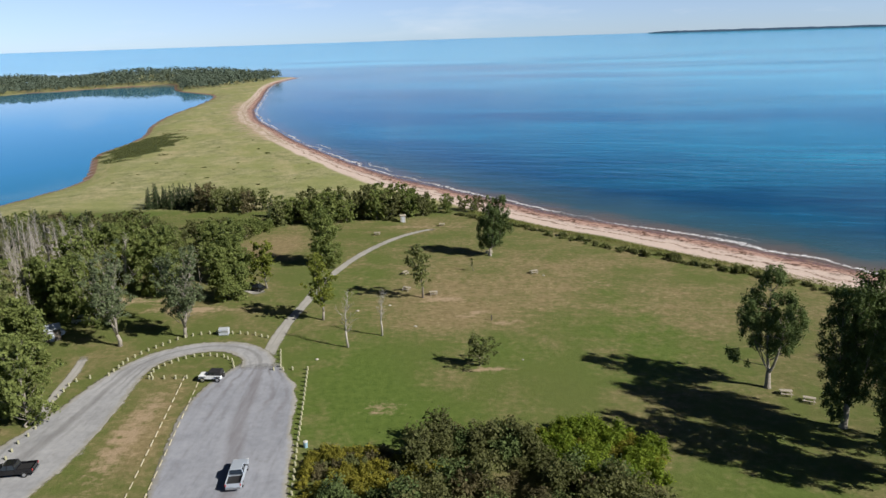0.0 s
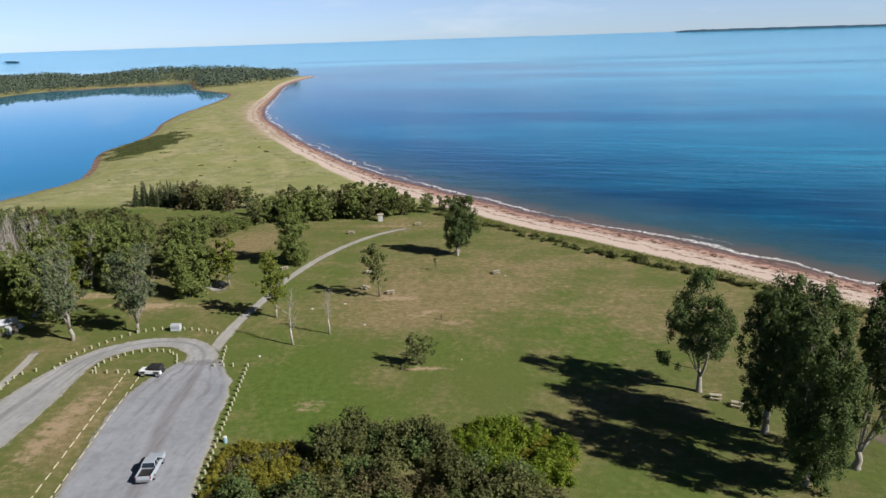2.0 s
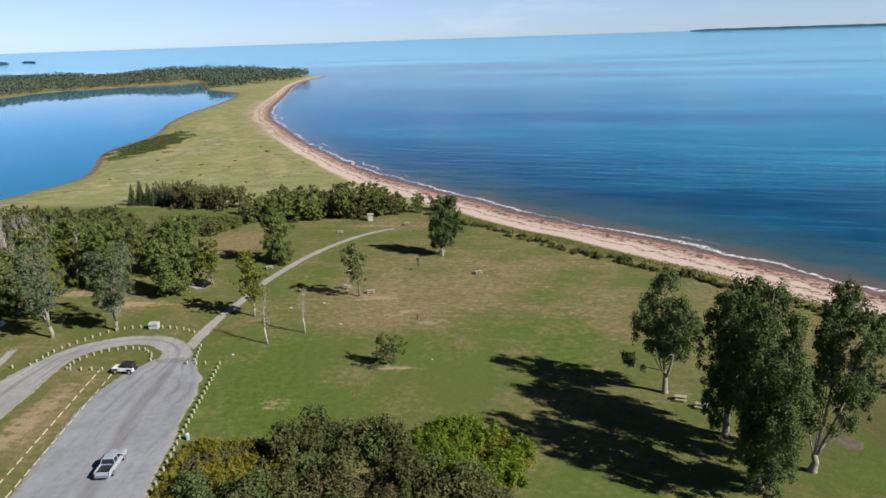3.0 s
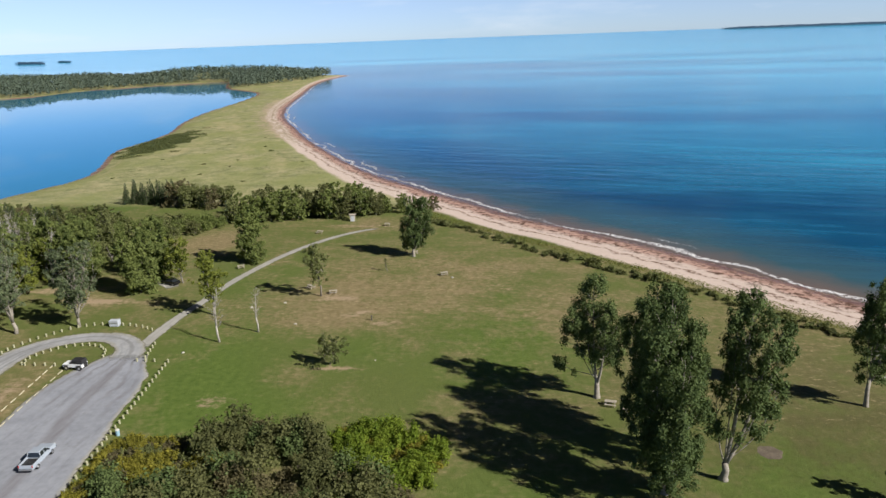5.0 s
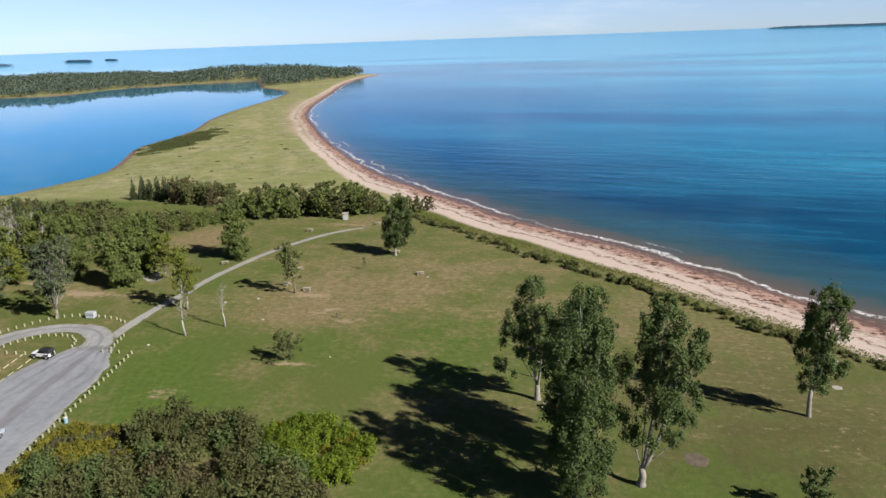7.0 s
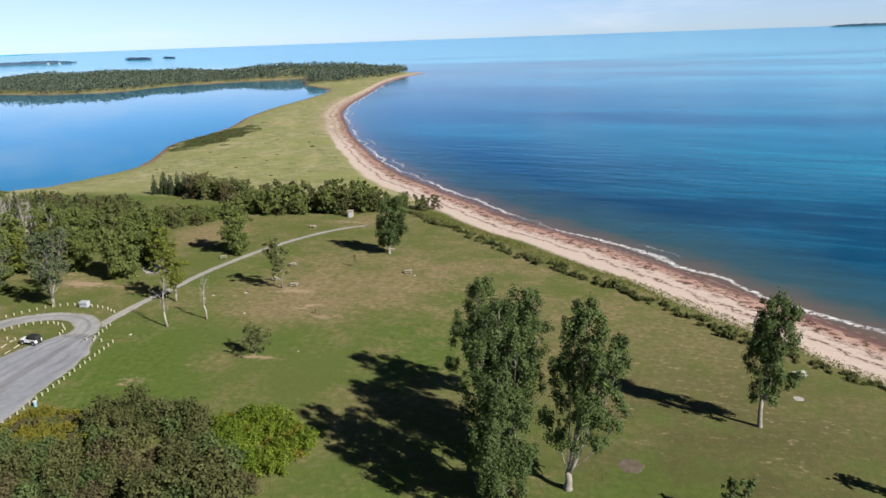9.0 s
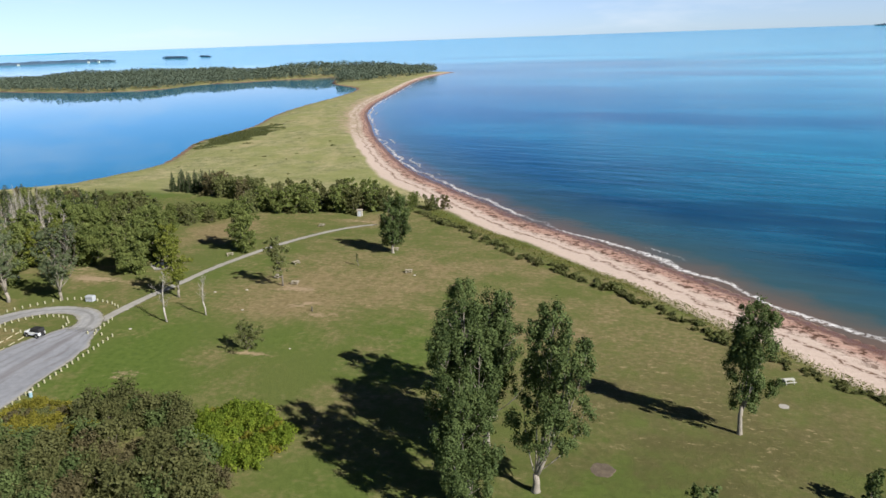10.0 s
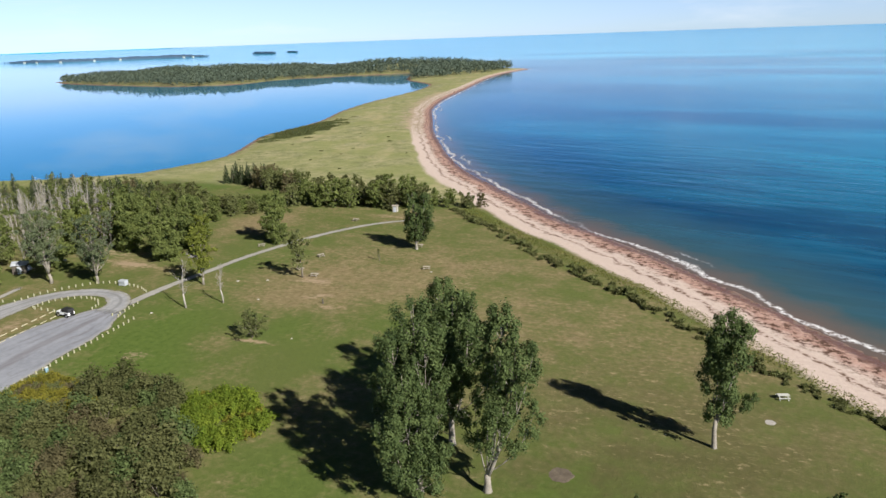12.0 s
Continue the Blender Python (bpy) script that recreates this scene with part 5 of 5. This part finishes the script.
# ---------------------------------------------------------------- vehicles
def wheel(parent, x, y, r=0.38, w=0.26):
    rim_side = 1 if y > 0 else -1
    tyre, rim = Geo(), Geo()
    tyre.tube([(x, y - w / 2, r), (x, y - w / 2 + 0.03, r), (x, y + w / 2 - 0.03, r), (x, y + w / 2, r)], [r * 0.9, r, r, r * 0.9], 16)
    rim.tube([(x, y + rim_side * (w / 2 - 0.02), r), (x, y + rim_side * (w / 2 + 0.012), r)], [r * 0.62, r * 0.55], 12)
    t = part("wheel", tyre, RUBBER, parent)
    part("rim", rim, METAL, t, "metal wheel rim")
    return t


def shell(profile, half, round_=0.08):
    cx = sum(p[0] for p in profile) / len(profile)
    cz = sum(p[1] for p in profile) / len(profile)
    shrink = lambda s: [(cx + (x - cx) * (1 - s / 2.4), cz + (z - cz) * (1 - s)) for x, z in profile]
    return Geo().loft([[(x, y, z) for x, z in shrink(s)] for y, s in ((-half, round_), (-half + 0.09, 0.0), (half - 0.09, 0.0), (half, round_))])


def cabin(x0, x1, x2, x3, z0, z1, half, lean=0.16):
    """A glasshouse from its four corner stations along the car."""
    return Geo().loft([[(x0, -half, z0), (x3, -half, z0), (x3, half, z0), (x0, half, z0)], [(x1, -half + lean, z1), (x2, -half + lean, z1), (x2, half - lean, z1), (x1, half - lean, z1)]])


def pickup(name, label, paint, at, turn):
    """A crew-cab pickup, nose along +x."""
    t = thing(name, label, "pickup truck", at=at, turn=turn)
    part("body", shell([(-2.85, 0.55), (2.75, 0.5), (2.88, 0.7), (2.85, 1.0), (2.6, 1.14), (1.35, 1.2), (-0.72, 1.2), (-0.72, 0.85), (-2.80, 0.85)], 0.98), paint, t)
    for y in (-0.93, 0.93):
        part("bed_side", Geo().box(-1.78, y, 1.04, 2.12, 0.1, 0.42, bevel=0.03), paint, t)
    part("tailgate", Geo().box(-2.82, 0, 1.02, 0.08, 1.78, 0.46, bevel=0.03), paint, t)
    part("bed_floor", Geo().box(-1.78, 0, 0.90, 2.05, 1.76, 0.06), BLACK_PLASTIC, t, "dark bed liner")
    part("windows", cabin(-0.82, -0.62, 0.62, 1.42, 1.19, 1.74, 0.9), DARK_GLASS, t, "dark tinted windows")
    part("roof", Geo().box(0.0, 0, 1.78, 1.36, 1.5, 0.09, bevel=0.04), paint, t)
    for s in (-1, 1):
        for x, xt in ((-0.80, -0.62), (0.22, 0.18), (1.38, 0.60)):
            part("pillar", Geo().tube([(x, s * 0.9, 1.18), (xt, s * 0.755, 1.75)], [0.05, 0.045], 5), paint, t)
        for x in (-1.75, 1.78):
            wheel(t, x, s * 0.86)
        part("headlight", Geo().box(2.84, s * 0.76, 0.92, 0.08, 0.34, 0.2, bevel=0.02), CLEAR_LENS, t, "clear headlight")
        part("tail_light", Geo().box(-2.85, s * 0.9, 1.05, 0.07, 0.14, 0.34, bevel=0.02), RED_LENS, t, "red tail light")
        part("door_mirror", Geo().box(0.98, s * 1.08, 1.28, 0.12, 0.22, 0.18, bevel=0.03), BLACK_PLASTIC, t)
    part("front_bumper", Geo().box(2.88, 0, 0.6, 0.16, 1.9, 0.26, bevel=0.05), BLACK_PLASTIC, t)
    part("rear_bumper", Geo().box(-2.92, 0, 0.62, 0.16, 1.86, 0.2, bevel=0.04), METAL, t, "chrome rear bumper")
    return t


def jeep(at, turn):
    t = thing("off_roader", "white two-door off-roader with black soft top, parked", "car", at=at, turn=turn)
    part("body", shell([(-1.85, 0.55), (1.95, 0.5), (2.0, 0.75), (1.95, 1.05), (0.62, 1.12), (0.55, 1.16), (-1.85, 1.16)], 0.8), WHITE_CAR, t)
    part("soft_top", cabin(-1.86, -1.75, 0.20, 0.28, 1.15, 1.84, 0.76, 0.10), BLACK_PLASTIC, t, "black fabric soft top")
    part("windscreen", cabin(0.30, 0.12, 0.22, 0.62, 1.14, 1.72, 0.74, 0.08), DARK_GLASS, t, "dark windscreen")
    part("bonnet", Geo().box(1.25, 0, 1.10, 1.25, 1.25, 0.1, bevel=0.04), WHITE_CAR, t)
    for s in (-1, 1):
        for x in (-1.22, 1.28):
            wheel(t, x, s * 0.78, 0.42, 0.28)
            part("fender", Geo().box(x, s * 0.82, 0.92, 1.05, 0.26, 0.08, bevel=0.02), BLACK_PLASTIC, t, "black fender flare")
        part("headlight", Geo().tube([(1.98, s * 0.5, 0.88), (2.03, s * 0.5, 0.88)], [0.11, 0.1], 10), CLEAR_LENS, t, "round headlight")
        part("side_window", Geo().box(-0.35, s * 0.735, 1.42, 0.8, 0.02, 0.36), DARK_GLASS, t, "dark side window")
    part("spare_wheel", Geo().tube([(-1.86, 0, 0.95), (-2.1, 0, 0.95)], [0.4, 0.39], 16), RUBBER, t)
    part("front_bumper", Geo().box(2.06, 0, 0.58, 0.14, 1.6, 0.18, bevel=0.03), BLACK_PLASTIC, t)
    return t


def saloon(at, turn, paint, label):
    t = thing("parked_car", label, "car", at=at, turn=turn)
    part("body", shell([(-2.2, 0.4), (2.2, 0.38), (2.28, 0.6), (2.1, 0.8), (1.0, 0.92), (-1.5, 0.98), (-2.2, 0.9)], 0.88), paint, t)
    part("windows", cabin(-1.75, -1.05, 0.25, 1.05, 0.93, 1.38, 0.8, 0.18), DARK_GLASS, t, "dark windows")
    part("roof", Geo().box(-0.4, 0, 1.40, 1.4, 1.26, 0.07, bevel=0.03), paint, t)
    for s in (-1, 1):
        for x in (-1.35, 1.4):
            wheel(t, x, s * 0.78, 0.33, 0.22)
    return t


pickup("pickup_truck", "silver-blue crew-cab pickup on the gravel lot", SILVER_CAR, on_ground(-21.8, 77.4, -0.06), 96)
pickup("pickup_truck", "black pickup truck parked at the road edge", BLACK_CAR, on_ground(-51.0, 78.6, -0.09), 188)
jeep(on_ground(-34.0, 104.9, -0.05), 176)
saloon(on_ground(-38.6, 148.9, -0.05), 160, BLACK_CAR, "dark car parked in the shade of trees")
saloon(on_ground(-68.0, 131.0, -0.05), 20, GREY_PAINT, "pale grey car parked under the trees")


# ---------------------------------------------------------------- posts, rails, tables, small buildings
def post_run(line, gap, group, label, make):
    """Stands things at even steps along a line; the first is built, the rest are copies."""
    first, left = None, 0.0
    for (ax, ay), (bx, by) in zip(line, line[1:]):
        run = math.dist((ax, ay), (bx, by))
        while left <= run:
            x, y = ax + (bx - ax) * left / run, ay + (by - ay) * left / run
            m = pose(x, y, gz(x, y), 0, 0, math.degrees(math.atan2(by - ay, bx - ax)))
            if first is None:
                first = make(label, group)
                first.matrix_basis = m
            else:
                copy_thing(first, m @ pose(0, 0, random.uniform(-0.05, 0.02), random.uniform(-3, 3), random.uniform(-3, 3), 0))
            left += gap * random.uniform(0.92, 1.08)
        left -= run


def bollard(label, group):
    t = thing("bollard", label, "bollard", group)
    part("post", Geo().tube([(0, 0, -0.2), (0, 0, 0.54), (0, 0, 0.62)], [0.165, 0.16, 0.125], 8), POST_WOOD, t)
    return t


def parking_timber(label, group):
    t = thing("parking_timber", label, "kerb", group)
    part("beam", Geo().box(0, 0, 0.07, 1.6, 0.13, 0.16, bevel=0.02), RAIL_PAINT, t)
    return t


post_run([(-19.1, 108.4), (-18.1, 101.3), (-16.9, 92.5), (-15.9, 84.9), (-14.4, 74.8), (-8.6, 34)], 1.5, "bollards along the lot", "short weathered wooden bollard beside the lot", bollard)
post_run([(-24.8, 108.3), (-21.0, 108.5)], 1.6, "bollards along the lot", "short weathered wooden bollard beside the lot", bollard)
post_run([(-23.9, 109.5), (-24.6, 112.5), (-25.4, 116.0)], 1.6, "bollards by the path", "short pale wooden bollard where the path begins", bollard)
post_run([(-29.2, 122.0), (-32.2, 123.6), (-35.5, 124.2), (-40.0, 124.4), (-43.0, 123.7), (-45.5, 122.1), (-48.2, 118.3), (-49.8, 115.9), (-51.3, 112.4), (-51.9, 106.4)], 1.5, "bollards round the loop", "short pale wooden bollard beside the loop road", bollard)
post_run([(-44.6, 105.6), (-45.0, 107.9), (-44.4, 110.0), (-42.1, 112.9), (-40.0, 114.0), (-37.7, 114.4), (-35.0, 113.9), (-32.8, 112.0), (-31.5, 108.7)], 1.35, "bollards of the island", "short pale wooden bollard on the grass island", bollard)
post_run([(-44.0, 105.5), (-37.0, 105.7)], 1.8, "bollards of the island", "short pale wooden bollard on the grass island", bollard)
post_run([(-54.6, 106.0), (-56.8, 104.4), (-56.3, 98.0), (-54.9, 92.3), (-54.3, 88.4), (-54.7, 86.2), (-53.7, 80.0)], 2.0, "bollards by the west road", "short pale wooden bollard beside the road", bollard)
post_run([(-38.9, 105.5), (-34.4, 73.6), (-30.5, 46)], 2.45, "parking timbers of the west row", "long yellowish timber kerb lying on grass", parking_timber)
post_run([(-35.9, 103.2), (-32.0, 73.6), (-28.5, 46)], 2.45, "parking timbers of the east row", "long yellowish timber kerb lying on grass", parking_timber)


def picnic_table(at, turn, wood, label):
    t = thing("picnic_table", label, "picnic table", "picnic tables on the lawn", at=at, turn=turn)
    for k in range(5):
        part("board", Geo().box(0, -0.30 + k * 0.15, 0.74, 1.75, 0.135, 0.045), wood, t)
    for s in (-1, 1):
        part("bench", Geo().box(0, s * 0.68, 0.45, 1.75, 0.25, 0.05), wood, t)
        part("brace", Geo().box(s * 0.65, 0, 0.42, 0.09, 1.5, 0.09), wood, t)
        for q in (-1, 1):
            part("leg", Geo().tube([(s * 0.65, q * 0.62, 0.0), (s * 0.65, q * 0.25, 0.72)], [0.06, 0.06], 4), wood, t)
    return t


for x, y, a in ((1.0, 144.7, 10), (-5.0, 147.8, -30), (-6.1, 158.9, 60), (24.1, 158.6, 20), (-16.3, 195.3, 0), (14.5, 175.6, 15), (1.9, 204.7, 5), (-26.8, 161.7, 30)):
    picnic_table(on_ground(x, y), a, OLD_WOOD, "weathered wooden picnic table on the lawn")
picnic_table(on_ground(55.6, 98.2), -12, OLD_WOOD, "weathered wooden picnic table beside the poplars")
picnic_table(on_ground(58.0, 95.9), -25, OLD_WOOD, "weathered wooden picnic table beside the poplars")
picnic_table(on_ground(101.8, 118.6), 20, WHITE_PAINT, "white-painted picnic table near the beach shrubs")


def hut(name, label, at, turn, sx, sy, h, wall, roof, rise=0.5):
    t = thing(name, label, "shed", at=at, turn=turn)
    part("wall", Geo().box(0, 0, h / 2, sx, sy, h), wall, t)
    part("roof", Geo().loft([[(x, -sy / 2 - 0.2, h), (x, sy / 2 + 0.2, h), (x, sy / 2 + 0.2, h + 0.08), (x, 0, h + rise), (x, -sy / 2 - 0.2, h + 0.08)] for x in (-sx / 2 - 0.2, sx / 2 + 0.2)]), roof, t, "pitched roof")
    part("door", Geo().box(0, -sy / 2 - 0.03, h * 0.44, 0.85, 0.06, h * 0.86), GREY_PAINT, t, "grey door")
    return t


hut("outhouse", "small pale wooden outhouse by the trees", on_ground(-10.0, 210.3), 10, 1.5, 1.5, 2.0, CONCRETE, OLD_WOOD, 0.3)
# cabin wall darkened in its colour for the shade of the trees
hut("cabin", "small grey cabin in the shade of the wood", on_ground(-70.0, 122.4), 35, 3.2, 2.6, 2.2, DARK_OR_SHADED_WOOD, GREY_PAINT, 0.8)


def waste_container(at, turn):
    t = thing("waste_container", "grey metal waste container by the loop road", "container", at=at, turn=turn)
    part("body", Geo().box(0, 0, 0.65, 1.8, 1.1, 1.1, bevel=0.04, taper=1.05), GREY_PAINT, t)
    part("lid", Geo().box(0, 0, 1.24, 1.9, 1.2, 0.09, bevel=0.03), GREY_PAINT, t, "grey lid")
    for x in (-0.7, 0.7):
        part("skid", Geo().box(x, 0, 0.05, 0.12, 1.2, 0.12), METAL, t)
    for y in (-0.6, 0.6):
        part("sleeve", Geo().box(0, y, 0.85, 1.6, 0.07, 0.14), METAL, t)
    return t


waste_container(on_ground(-37.9, 123.9), 4)


def lawn_stone(at, size, seed):
    rng5 = np.random.default_rng(seed)
    rings = [(-0.1, 0.9), (0.12, 1.0), (0.28, 0.75), (0.36, 0.3)]
    wobble = rng5.uniform(0.75, 1.2, 9)
    t = thing("boulder", "pale boulder lying on the lawn", "rock", "boulders on the lawn", at=at)
    part("rock", Geo().loft([[(size * r * wobble[k] * math.cos(0.698 * k), size * r * wobble[k] * 0.8 * math.sin(0.698 * k), size * z * 1.6) for k in range(9)] for z, r in rings]), CONCRETE, t)
    return t


for i, (x, y) in enumerate(((-18.3, 112.4), (-14.2, 135.4), (-2.0, 126.9), (-7.9, 138.4), (17.1, 111.5), (26.1, 156.9))):
    lawn_stone(on_ground(x, y), 0.34 if i != 4 else 0.2, 90 + i)


def disc(radius, height, seed, sides=22, rim=0.0):
    rng6 = np.random.default_rng(seed)
    w = rng6.uniform(0.88, 1.1, sides)
    ring = lambda r, z: [(radius * r * w[k] * math.cos(6.2832 * k / sides), radius * r * w[k] * math.sin(6.2832 * k / sides), z) for k in range(sides)]
    return Geo().loft([ring(1.08, -0.05), ring(1.0, height), ring(0.8, height + rim), ring(0.3, height)])


fire = thing("fire_pit", "round patch of bare ash-brown soil on the lawn", "fire pit", at=on_ground(74.9, 86.9))
part("soil", disc(1.6, 0.02, 95, rim=0.02), ASH, fire)
pad = thing("concrete_pad", "worn pale concrete pad flush with the lawn", "pad", at=on_ground(99.9, 110.4))
part("slab", disc(0.75, 0.015, 96), STONE, pad)
stake = thing("wooden_post", "short dark wooden post standing on the lawn", "post", at=on_ground(12.7, 129.7))
part("post", Geo().box(0, 0, 0.5, 0.22, 0.22, 1.1, bevel=0.02), DARK_OR_SHADED_WOOD, stake)
bin_ = thing("litter_bin", "small pale blue litter bin beside the lot", "bin", at=on_ground(-14.7, 84.6))
part("body", Geo().tube([(0, 0, 0), (0, 0, 0.85)], [0.26, 0.3], 12), BLUE_PAINT, bin_)
part("lid", Geo().tube([(0, 0, 0.85), (0, 0, 0.93), (0, 0, 1.0)], [0.32, 0.31, 0.12], 12), WHITE_PAINT, bin_, "pale domed lid")


def camper_trailer(at, turn):
    t = thing("camper_trailer", "grey camper trailer standing under trees", "trailer", at=at, turn=turn)
    part("body", shell([(-1.5, 0.5), (1.4, 0.5), (1.6, 0.9), (1.3, 1.5), (-1.3, 1.6), (-1.55, 1.1)], 0.85), GREY_PAINT, t)
    part("window", Geo().box(0, -0.86, 1.15, 1.1, 0.05, 0.4), DARK_GLASS, t, "dark window")
    part("drawbar", Geo().tube([(1.5, 0, 0.5), (2.5, 0, 0.45)], [0.05, 0.05], 6), METAL, t)
    for s in (-1, 1):
        wheel(t, -0.2, s * 0.8, 0.3, 0.2)
    return t


camper_trailer(on_ground(-69.3, 122.8), 70)
